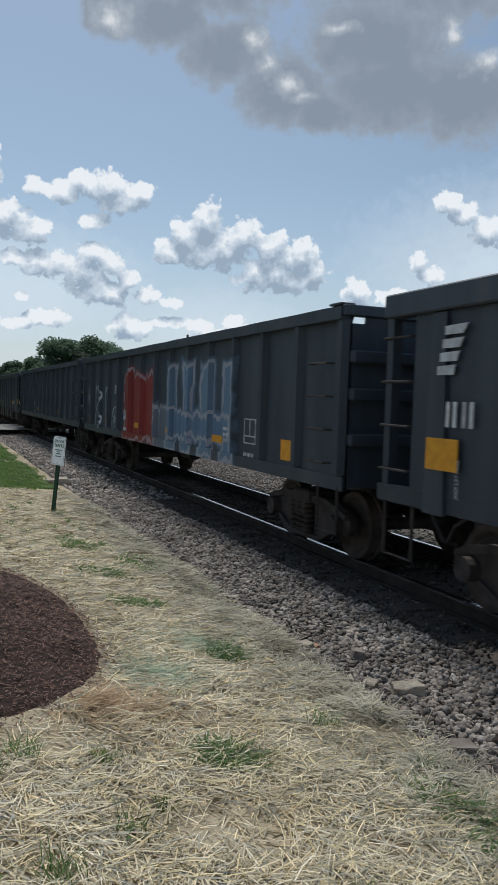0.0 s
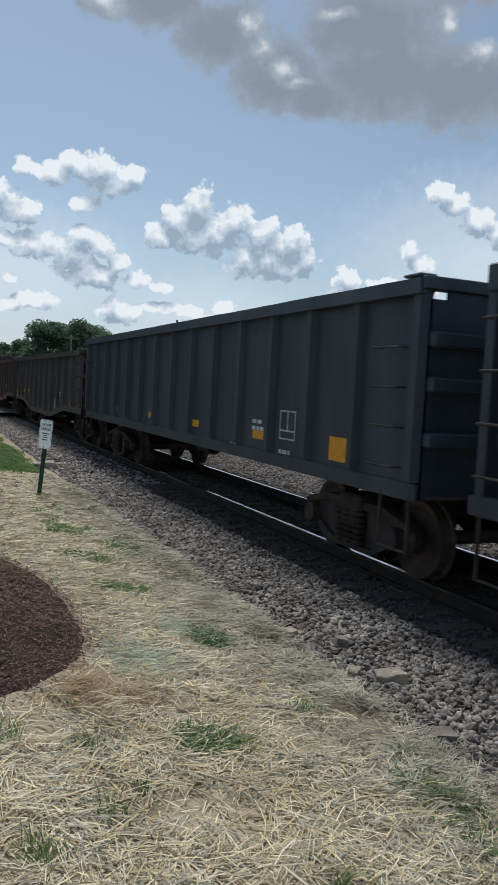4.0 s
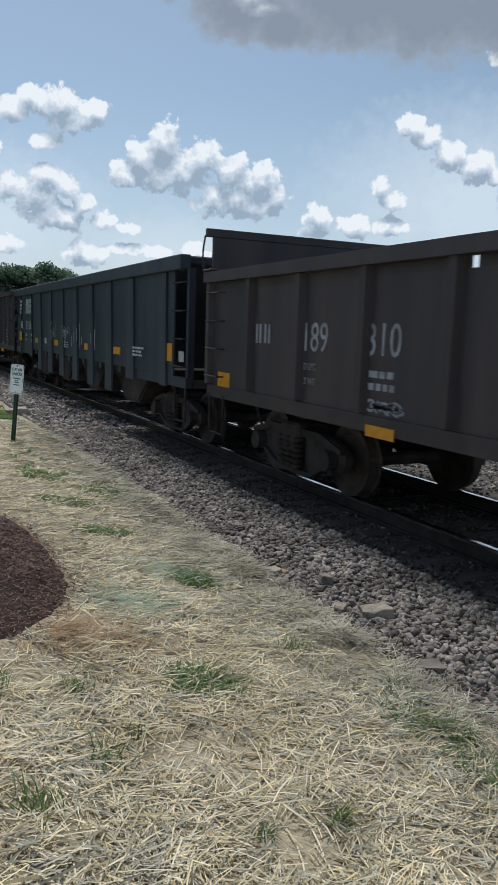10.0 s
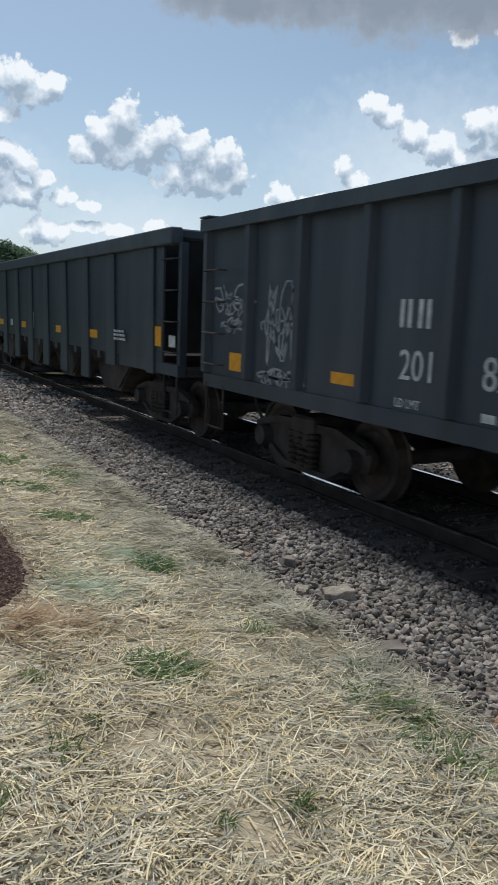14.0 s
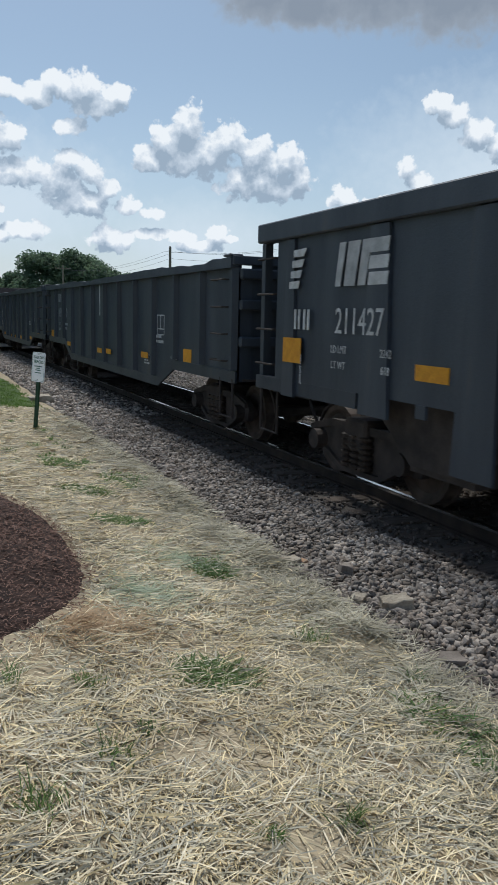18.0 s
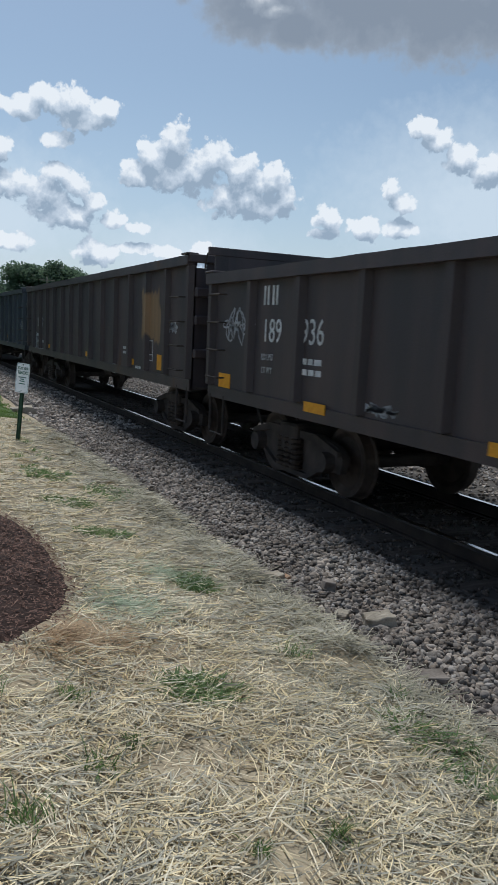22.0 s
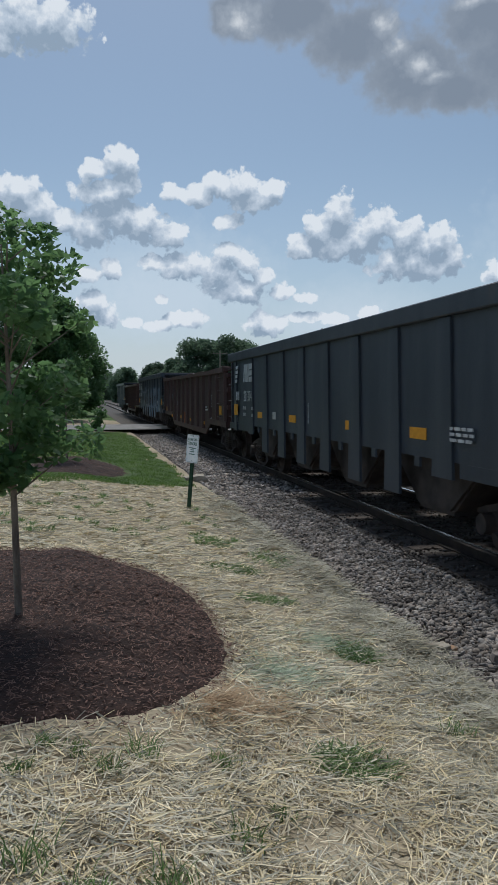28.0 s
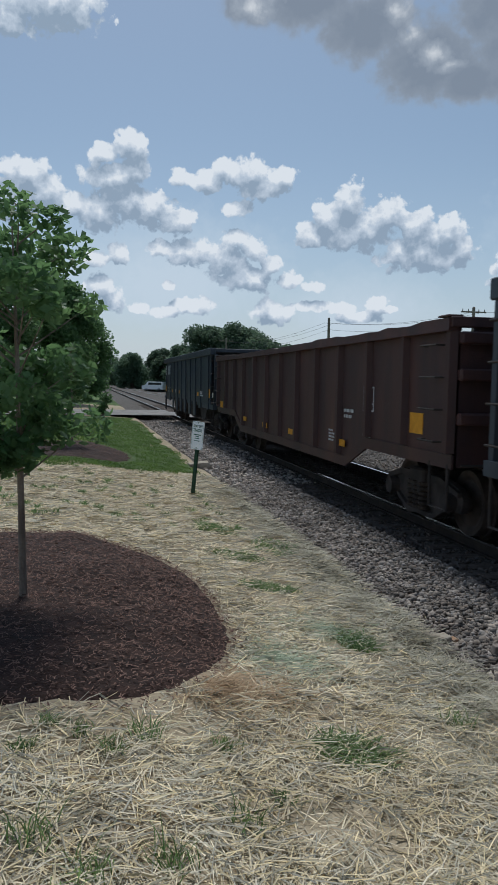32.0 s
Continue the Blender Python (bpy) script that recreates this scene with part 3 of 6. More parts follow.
def frame_mesh():
    poly = ((-1.15, 0.50), (-1.02, 0.62), (-0.6, 0.70), (0.6, 0.70), (1.02, 0.62), (1.15, 0.50), (1.1, 0.32), (0.7, 0.30), (0.42, 0.15), (-0.42, 0.15), (-0.7, 0.30), (-1.1, 0.32))
    bm = prism(poly, -0.02, 0.07)
    rim = prism(((-1.1, 0.58), (-0.6, 0.71), (0.6, 0.71), (1.1, 0.58), (1.1, 0.52), (0.6, 0.62), (-0.6, 0.62), (-1.1, 0.52)), -0.07, -0.015)
    low = prism(((-0.75, 0.36), (-0.40, 0.20), (0.40, 0.20), (0.75, 0.36), (0.75, 0.30), (0.42, 0.14), (-0.42, 0.14), (-0.75, 0.30)), -0.07, -0.015)
    for other in (rim, low):
        me = bpy.data.meshes.new("tmp")
        other.to_mesh(me)
        other.free()
        bm.from_mesh(me)
        bpy.data.meshes.remove(me)
    for s in (-1, 1):
        cyl(bm, (-0.15, s * 0.88, 0.43), (0.02, s * 0.88, 0.43), 0.12, 12)
    return bm


def spring_mesh():
    prof = []
    for k in range(6):
        prof += [(0.22 + 0.065 * k, 0.05), (0.235 + 0.065 * k, 0.085), (0.265 + 0.065 * k, 0.085), (0.28 + 0.065 * k, 0.05)]
    bm = lathe_x(prof, 10)
    bm.transform(Matrix.Rotation(radians(-90), 4, "Y"))
    return bm


def truck(car, y):
    """Bogie with two axles."""
    t = part("bogie", shared("bolster", lambda: boxes((-1.15, 1.15, -0.22, 0.22, 0.42, 0.78), bevel=0.03), CHASSIS), None, car)
    t.location = (0, y, 0)
    for s in (-1, 1):
        turn = 0 if s < 0 else 180
        part("side_frame", shared("side_frame", frame_mesh, CHASSIS), None, t).matrix_basis = pose(s * 1.02, 0, 0, 0, 0, turn)
        for o in (-0.18, 0.0, 0.18):
            part("spring", shared("spring", spring_mesh, COUPLER_MAT), None, t).location = (s * 1.10, o, 0)
        for e in (-1, 1):
            part("wheel", shared("wheel", wheel_mesh, WHEEL), None, t).matrix_basis = pose(s * 0.7525, e * 0.88, 0.42, 0, 0, turn)
    for e in (-1, 1):
        part("axle", shared("axle", lambda: cyl(bmesh.new(), (-0.66, 0, 0), (0.66, 0, 0), 0.08, 12), CHASSIS), None, t).location = (0, e * 0.88, 0.42)


def coupler_mesh():
    bm = prism(((-0.15, 0.74), (-0.15, 0.90), (0.40, 0.90), (0.42, 0.97), (0.62, 0.95), (0.62, 0.70), (0.42, 0.68), (0.40, 0.74)), -0.13, 0.13)
    bmesh.ops.bevel(bm, geom=bm.edges[:], offset=0.03, segments=1, affect="EDGES")
    return bm


def strip(car, y, z, w, h, x=-1.6, material=None):
    """Reflector or placard."""
    m = material or YELLOW
    if x > -1.52 and z < 1.18:
        x = -1.536
    part("reflector" if m is YELLOW else "placard", shared(("reflector", round(w, 2), round(h, 2), m.name), lambda: boxes((-0.004, 0.004, -w / 2, w / 2, -h / 2, h / 2)), m), None, car, "yellow reflective strip" if m is YELLOW else "pale placard").location = (x, y, z)


def text(car, words, y, z, size, x=-1.6, name="lettering", material=None, squeeze=0.85, upright=0):
    """Stencilled writing on the near side; reads from the north end to the south."""
    m = material or WHITE
    me = SHARED.get(("text", words, size, m.name))
    if me is None:
        cu = bpy.data.curves.new("lettering", "FONT")
        cu.body, cu.size, cu.align_x, cu.fill_mode = words, size, "CENTER", "BOTH"
        cu.extrude = 0.002
        cu.resolution_u = 3
        tmp = bpy.data.objects.new("tmp", cu)
        me = bpy.data.meshes.new_from_object(tmp)
        bpy.data.objects.remove(tmp), bpy.data.curves.remove(cu)
        me.materials.clear()
        me.materials.append(m)
        SHARED[("text", words, size, m.name)] = me
    ob = part(name, me, None, car)
    ob.matrix_basis = pose(x, y, z, 90, 0, -90) @ pose(0, 0, 0, 0, 0, upright) @ Matrix.Diagonal((squeeze, 1, 1, 1))
    return ob


def bars(car, y, z, w, h, rows=2, x=-1.6, material=None):
    """Small writing that cannot be read: plain bars."""
    bm = bmesh.new()
    rng = random.Random(int(abs(y) * 100 + z * 7))
    for k in range(rows):
        zz = z - k * h * 1.8
        yy = y + w / 2
        while yy > y - w / 2:
            ln = rng.uniform(0.05, 0.16)
            box(bm, x - 0.004, x + 0.004, yy - ln, yy, zz, zz + h)
            yy -= ln + 0.04
    part("lettering", bm, material or WHITE, car)


def initials(car, y, z, h, x=-1.6, material=None):
    """The line's own mark, as plain upright bars."""
    for k in range(4):
        y0 = y - (k + 0.35 * (k // 2)) * h * 0.42
        part("mark_bar", prism([(y0, z), (y0, z + h), (y0 - h * 0.2, z + h), (y0 - h * 0.2, z)], x - 0.004, x + 0.004), material or WHITE, car, "plain white bar")


def mane(car, y, z, x=-1.6):
    """The line's emblem: slanted bars and two solid blocks, plain shapes."""
    for k in range(4):
        zz, sh = z + k * 0.115, 0.05 * k
        part("emblem_bar", prism([(y - sh * 0.6, zz), (y - sh * 0.6, zz + 0.075), (y - 0.24 - 0.05 * k, zz + 0.085), (y - 0.22 - 0.035 * k, zz)], x - 0.004, x + 0.004), WHITE, car, "slanted white bar")
    # two slanted strokes and a slotted block beside them
    for y0, w in ((y - 1.0, 0.1), (y - 1.17, 0.2), (y - 1.43, 0.13)):
        part("emblem_stroke", prism([(y0 - 0.03, z), (y0 - 0.1, z + 0.43), (y0 - w - 0.12, z + 0.43), (y0 - w - 0.03, z)], x - 0.004, x + 0.004), EMBLEM, car, "plain white emblem stroke")
    for z0, z1 in ((0.0, 0.12), (0.15, 0.27), (0.3, 0.43)):
        part("emblem_stroke", prism([(y - 1.64, z + z0), (y - 1.66, z + z1), (y - 1.98, z + z1), (y - 1.96, z + z0)], x - 0.004, x + 0.004), EMBLEM, car, "plain white emblem stroke")


def scribble(car, y, z, w, h, seed, material=None, x=-1.603, width=0.014, turns=9):
    """A sprayed tag: one wandering ribbon."""
    rng = random.Random(seed)
    bm = bmesh.new()
    pts, n = [], turns * 9
    a, f2 = rng.uniform(0, 6), rng.uniform(0.25, 0.5)
    for k in range(n + 1):
        u = k / n
        ph = a + k * 0.7
        pts.append((y + w / 2 - w * u + 0.16 * w * math.cos(ph + 0.8 * math.sin(k * f2)), z + h / 2 * math.sin(ph + 1.1 * math.sin(k * f2 * 0.7)) * (0.55 + 0.45 * math.sin(k * 0.21 + seed))))
    quads = []
    for k, (py, pz) in enumerate(pts):
        q, p = pts[min(k + 1, n)], pts[max(k - 1, 0)]
        dy, dz = q[0] - p[0], q[1] - p[1]
        ln = math.hypot(dy, dz) or 1
        quads.append((bm.verts.new((x, py - dz / ln * width, pz + dy / ln * width)), bm.verts.new((x, py + dz / ln * width, pz - dy / ln * width))))
    for a1, b1 in zip(quads, quads[1:]):
        bm.faces.new((a1[0], a1[1], b1[1], b1[0]))
    part("graffiti_tag", bm, material or SPRAY, car, "sprayed graffiti tag")


def sprayed_line(car, pts, x, h, width=0.02, closed=False):
    """A sprayed stroke through points of (y, z) that runs over the ribs."""
    pitch = (2 * h - 0.16) / 14

    def skin(a):
        d = abs((a + h - 0.08 + pitch / 2) % pitch - pitch / 2)
        return x - 0.086 * max(0.0, min(1.0, (0.085 - d) / 0.035))

    fine = []
    for a, b in zip(pts, pts[1:] + pts[:1] if closed else pts[1:]):
        n = max(2, int(math.hypot(b[0] - a[0], b[1] - a[1]) / 0.03))
        fine += [(a[0] + (b[0] - a[0]) * k / n, a[1] + (b[1] - a[1]) * k / n) for k in range(n)]
    fine.append(pts[0] if closed else pts[-1])
    bm = bmesh.new()
    rows = []
    for k, (py, pz) in enumerate(fine):
        q, p = fine[min(k + 1, len(fine) - 1)], fine[max(k - 1, 0)]
        dy, dz = q[0] - p[0], q[1] - p[1]
        ln = math.hypot(dy, dz) or 1
        w = width * (0.8 + 0.4 * abs(noise.noise((py * 3, pz * 3, 1))))
        rows.append([bm.verts.new((skin(py + sg * dz / ln * w), py + sg * dz / ln * w, pz - sg * dy / ln * w)) for sg in (-1, 1)])
    for a, b in zip(rows, rows[1:]):
        bm.faces.new((a[0], a[1], b[1], b[0]))
    part("graffiti_line", bm, WHITE, car, "white sprayed line")


def loop(car, y, z, ry, rz, x, h, width=0.02):
    """A sprayed ring."""
    sprayed_line(car, [(y + ry * math.cos(a / 20 * 6.28318), z + rz * math.sin(a / 20 * 6.28318)) for a in range(20)], x, h, width, True)


def stencil_box(car, y, z, w=0.42, h=0.36, x=-1.6):
    b, q = 0.018, x + 0.004
    part("stencil_frame", boxes((x, q, y - w / 2, y + w / 2, z, z + b), (x, q, y - w / 2, y + w / 2, z + h - b, z + h), (x, q, y - w / 2, y - w / 2 + b, z + b, z + h - b), (x, q, y + w / 2 - b, y + w / 2, z + b, z + h - b),
                                (x, q, y - 0.01, y + 0.01, z + 0.12, z + h - b), (x, q, y - w / 2 + b, y + w / 2 - b, z + 0.1, z + 0.12)), WHITE, car, "white stencilled box")


def ladder(car, y, x, zs, w=0.42):
    for z in zs:
        part("grab_iron", shared(("grab_iron", round(w, 2)), lambda: tube([(0.1, -w / 2, 0), (0, -w / 2, 0), (0, w / 2, 0), (0.1, w / 2, 0)], 0.012, 6), CHASSIS), None, car).location = (x, y, z)


def bar_y(x0, x1, ys, z0s, z1s):
    """A beam along y whose under and upper edges wander."""
    bm = bmesh.new()
    rings = [[bm.verts.new(p) for p in ((x0, y, a), (x1, y, a), (x1, y, b), (x0, y, b))] for y, a, b in zip(ys, z0s, z1s)]
    for p, q in zip(rings, rings[1:]):
        for k in range(4):
            j = (k + 1) % 4
            bm.faces.new((p[k], p[j], q[j], q[k]))
    bm.faces.new(rings[0][::-1]), bm.faces.new(rings[-1])
    bmesh.ops.recalc_face_normals(bm, faces=bm.faces)
    return bm


def chassis(car, L):
    h = L / 2
    part("centre_sill", boxes((-0.2, 0.2, -h + 0.1, h - 0.1, 0.66, 0.97)), CHASSIS, car)
    part("brake_cylinder", cyl(bmesh.new(), (-0.55, 0.3, 0.78), (-0.55, 1.0, 0.78), 0.14, 14), CHASSIS, car)
    for s in (-1, 1):
        truck(car, s * (h - 1.75))
        part("coupler", shared("coupler", coupler_mesh, COUPLER_MAT), None, car).matrix_basis = pose(0, s * (h - 0.02), 0, 0, 0, 0 if s > 0 else 180)
        part("coupler_lever", tube([(-1.45, s * (h + 0.08), 1.0), (-0.5, s * (h + 0.1), 0.98), (-0.2, s * (h + 0.3), 1.02)], 0.016, 6), CHASSIS, car)
        part("stirrup_step", tube([(-1.52, s * (h - 0.1), 1.0), (-1.52, s * (h - 0.1), 0.46), (-1.52, s * (h - 0.56), 0.46), (-1.52, s * (h - 0.56), 1.0)], 0.02, 6), CHASSIS, car)
        part("brake_hose", tube([(-0.35, s * (h - 0.05), 0.8), (-0.42, s * (h + 0.2), 0.62), (-0.4, s * (h + 0.34), 0.42), (-0.3, s * (h + 0.45), 0.40)], 0.025, 6), CHASSIS, car)


def rib_mesh(z0, z1, y=0.0, x=0.0, s=1):
    bm = bmesh.new()
    box(bm, -0.085, 0.0, -0.08, 0.08, z0, z1)
    for v in bm.verts:
        if v.co.x < -0.05:
            v.co.y *= 0.6
    bm.transform(pose(x, y, 0, 0, 0, 0 if s < 0 else 180))
    return bm


def gondola(label, paint, L, top=2.97, ribs=14, raised=0.0, belly=0.0, seed=0):
    """Open gondola car: belly for the kind whose side hangs lower between the bogies."""
    rng = random.Random(seed)
    car = new("gondola_car")
    tagged(car, label, "railway car", "cars of the train")
    h, low = L / 2, 0.97
    mid = low - belly
    bend = 3.6 if belly > 0.35 else 5.2
    chassis(car, L)
    unique, ragged = "picture" in paint.name, belly > 0.35
    for s in (-1, 1):
        poly = [(-h, low), (-h, top - 0.1), (h, top - 0.1), (h, low), (h - 2.7, low), (h - bend, mid), (-h + bend, mid), (-h + 2.7, low)]
        if seed == 8:
            # a row of small rust holes under the top edge
            cuts = [-h] + [-h + 1.4 + 1.07 * k for k in range(9)] + [h]
            poly[1], poly[2] = (-h, top - 0.24), (h, top - 0.24)
            for a, b in zip(cuts, cuts[1:]):
                part("side_strip", prism([(a + 0.05, top - 0.239), (a + 0.05, top - 0.1), (b - 0.05, top - 0.1), (b - 0.05, top - 0.239)], s * 1.5, s * 1.47), paint, car)
        part("side_panel", prism(poly if belly else poly[:4], s * 1.5, s * 1.47), paint, car)
        sill = [(-h, low - 0.02), (-h, low + 0.14), (-h + 2.75, low + 0.14), (-h + bend + 0.05, mid + 0.14), (h - bend - 0.05, mid + 0.14), (h - 2.75, low + 0.14), (h, low + 0.14), (h, low - 0.02), (h - 2.7, low - 0.02), (h - bend, mid - 0.02), (-h + bend, mid - 0.02), (-h + 2.7, low - 0.02)]
        part("side_sill", prism(sill, s * 1.502, s * 1.53), paint, car)
        ys = [-h + L * k / 44 for k in range(45)]
        sag = 0.006 if belly else 0.003
        wob = [rng.uniform(-sag, sag) + (0.022 * math.floor(2.2 * noise.noise((k * 0.23, seed * 3.1, s))) if ragged and 2 < k < 42 else 0) for k in range(45)]
        part("top_chord", bar_y(s * 1.46, s * 1.62, ys, [top - 0.14] * 45, [top + w for w in wob]), paint, car)
        for e in (-1, 1):
            part("corner_cap", boxes((s * 1.44, s * 1.635, e * h, e * (h - 0.26), top + 0.012, top + 0.04), bevel=0.01), paint, car)
        pitch = (L - 0.16) / ribs
        for k in range(ribs + 1):
            y = -h + 0.08 + k * pitch
            z0 = low - belly * min(1.0, max(0.0, (h - 2.7 - abs(y)) / (bend - 2.7))) + 0.16
            if unique:
                part("rib", rib_mesh(z0, top - 0.141, y, s * 1.5, s), paint, car)
            else:
                part("rib", shared(("rib", round(top, 2), round(z0, 2), paint.name), lambda: rib_mesh(z0, top - 0.141, s=-1), paint), None, car).matrix_basis = pose(s * 1.5, y, 0, 0, 0, 0 if s < 0 else 180)
        ez = top + raised
        # the end wall stops short of the near corner under the chord
        part("end_wall", prism([(s * h, low), (s * h, ez - 0.1), (s * (h - 0.04), ez - 0.1), (s * (h - 0.04), low)], -1.3, 1.5), paint, car)
        part("end_wall", prism([(s * h, low), (s * h, ez - (0.1 if raised else 0.18)), (s * (h - 0.04), ez - (0.1 if raised else 0.18)), (s * (h - 0.04), low)], -1.5, -1.301), paint, car)
        part("end_chord", boxes((-1.6, 1.6, s * (h + (0.05 if not raised else 0.012)), s * (h - (0.10 if not raised else 0.05)), ez - 0.1, ez + 0.015), bevel=0.008), paint, car)
        for z in (1.45, 1.95, 2.36):
            part("end_rib", shared(("end_rib", paint.name), lambda: boxes((-1.5, 1.5, 0, 0.1, 0, 0.14), bevel=0.02), paint), None, car).matrix_basis = pose(0, s * h, z, 0, 0, 0 if s > 0 else 180)
        ladder(car, s * (h - 0.42), -1.66, (1.25, 1.62, 1.99, 2.36))
        if raised:
            part("cable_loop", tube([(-1.56, s * (h + 0.1 + 0.09 * math.sin(a / 8 * 3.14159)), top - 0.04 + (raised - 0.02) * a / 8) for a in range(9)], 0.013, 6), CHASSIS, car, "thin steel grab loop")
    part("floor", boxes((-1.47, 1.47, -h + 0.04, h - 0.04, low + 0.02, low + 0.08)), CHASSIS, car)
    part("brake_wheel", lathe_x(((-0.02, 0.2), (0.0, 0.24), (0.02, 0.2)), 16), CHASSIS, car).matrix_basis = pose(-0.7, h + 0.16, 2.2, 0, 0, 90)
    return car


def hopper(label, paint, L, top=2.97, seed=0):
    """Open-top coal hopper: side posts run down past the sill as legs between the bays."""
    car = new("hopper_car")
    tagged(car, label, "railway car", "cars of the train")
    h = L / 2
    unique = "picture" in paint.name
    chassis(car, L)
    legs = [-h + 0.95] + [-h + 2.75 + k * (L - 5.5) / 7 for k in range(8)] + [h - 0.95]
    for s in (-1, 1):
        part("side_panel", prism([(-h + 0.55, 1.14), (-h + 0.55, top - 0.2), (h - 0.55, top - 0.2), (h - 0.55, 1.14)], s * 1.56, s * 1.53), paint, car)
        part("top_chord", boxes((s * 1.46, s * 1.64, -h + 0.12, h - 0.12, top - 0.22, top), bevel=0.015), paint, car)
        for k, y in enumerate(legs):
            w, z0 = (0.15, 0.96) if k in (0, 9) else (0.25, 0.95 if k in (1, 8) else 0.62)
            if unique:
                part("side_post", prism([(y - w, z0), (y - w * 0.9, 1.3), (y - w * 0.6, top - 0.23), (y + w * 0.6, top - 0.23), (y + w * 0.9, 1.3), (y + w, z0)], s * 1.562, s * 1.598), paint, car)
            else:
                part("side_post", shared(("side_post", k in (0, 9), k in (1, 8), s), lambda: prism([(-w, z0), (-w * 0.9, 1.3), (-w * 0.6, top - 0.23), (w * 0.6, top - 0.23), (w * 0.9, 1.3), (w, z0)], s * 1.562, s * 1.598), paint), None, car).location = (0, y, 0)
        for k in range(1, 8):
            y = (legs[k] + legs[k + 1]) / 2
            part("tie_bracket", shared(("tie_bracket", s), lambda: boxes((s * 1.54, s * 1.57, -0.07, 0.07, 1.02, 1.14)), paint), None, car).location = (0, y, 0)
        part("end_post", boxes((-1.52, -1.42, s * (h - 0.02), s * (h - 0.12), 0.97, top - 0.2)), paint, car)
        part("end_post", boxes((1.42, 1.52, s * (h - 0.02), s * (h - 0.12), 0.97, top - 0.2)), paint, car)
        part("end_slope", prism([(s * (h - 0.3), top - 0.05), (s * (h - 0.36), top - 0.05), (s * (h - 2.7), 1.15), (s * (h - 2.6), 1.15)], -1.52, 1.52), paint, car)
        part("end_chord", boxes((-1.459, 1.459, s * (h - 0.36), s * (h - 0.2), top - 0.14, top - 0.01), bevel=0.02), paint, car)
        part("end_platform", boxes((-1.41, 1.41, s * h, s * (h - 0.5), 1.0, 1.08)), CHASSIS, car)
        part("end_sill", boxes((-1.56, -1.45, s * h, s * (h - 2.4), 0.98, 1.139)), paint, car)
        ladder(car, s * (h - 0.31), -1.6, (1.3, 1.72, 2.14, 2.56), w=0.46)
    for i in range(4):
        y = (legs[2 * i + 1] + legs[2 * i + 2]) / 2
        w = (legs[2] - legs[1]) / 2 + 0.5
        for e in (-1, 1):
            part("chute_sheet", prism([(y + e * w, 1.13), (y + e * (w - 0.05), 1.13), (y + e * 0.42, 0.52), (y + e * 0.49, 0.52)], -1.3, 1.3), CHASSIS, car)
        part("chute_side", prism([(y - w, 1.13), (y + w, 1.13), (y + 0.42, 0.52), (y - 0.42, 0.52)], -1.34, -1.301), CHASSIS, car)
        part("chute_door", boxes((-1.3, 1.3, y - 0.46, y + 0.46, 0.46, 0.515)), CHASSIS, car)
    return car


# gaps between the cars, along y at the clip's start
GAPS = (6.85, 22.65, 38.95, 55.12, 70.4, 86.0, 101.8, 117.7, 134.15, 150.5, 165.6, 181.6, 198.05, 213.4, 229.8, 245.75, 262.3, 278.6, 294.1, 310.4, 326.9, 343.2, 359.3, 375.8, 392.3, 408.6)
# cars whose body stops short of a longer coupling: south end, north end
LONG_GAPS = {8: (0.48, 0.0), 16: (0.0, 0.3), 17: (0.2, 0.0)}
TRAIN = []
# kind of car, number, and what else is written on it
CARS = (("H", "210741"), ("P", "193 015"), ("G", "201 940"), ("H", "210734"), ("G", ""), ("L", ""), ("LR", ""), ("N", "189 321"), ("N", "189 310"), ("H", "211168"), ("B", "2016 47"), ("G", "201 829"), ("H", "210876"), ("G", ""),
        ("H", "211427"), ("LK", "187 8 0"), ("LK", "187 735"), ("N", "189 936"), ("B", "210157"), ("G", "202 039"), ("LK", "187 751"), ("G", ""), ("H", "211374"), ("LO", ""), ("HP", "210914"), ("LO", ""), ("H", ""))
LABELS = {"H": "black open-top hopper railway car with a white emblem", "P": "black gondola railway car with red and blue graffiti", "G": "black ribbed steel gondola car of a freight train", "L": "low dark brown gondola car, rusted along the sill",
          "LR": "low red-brown rusty gondola car of a freight train", "N": "rusty brown gondola car with raised end walls", "B": "tall weathered brown ribbed gondola car of a freight train", "LK": "low black gondola car with a bent top edge",
          "LO": "low oxide-red gondola car with a bent top edge", "HP": "black hopper railway car covered in grey-blue graffiti"}


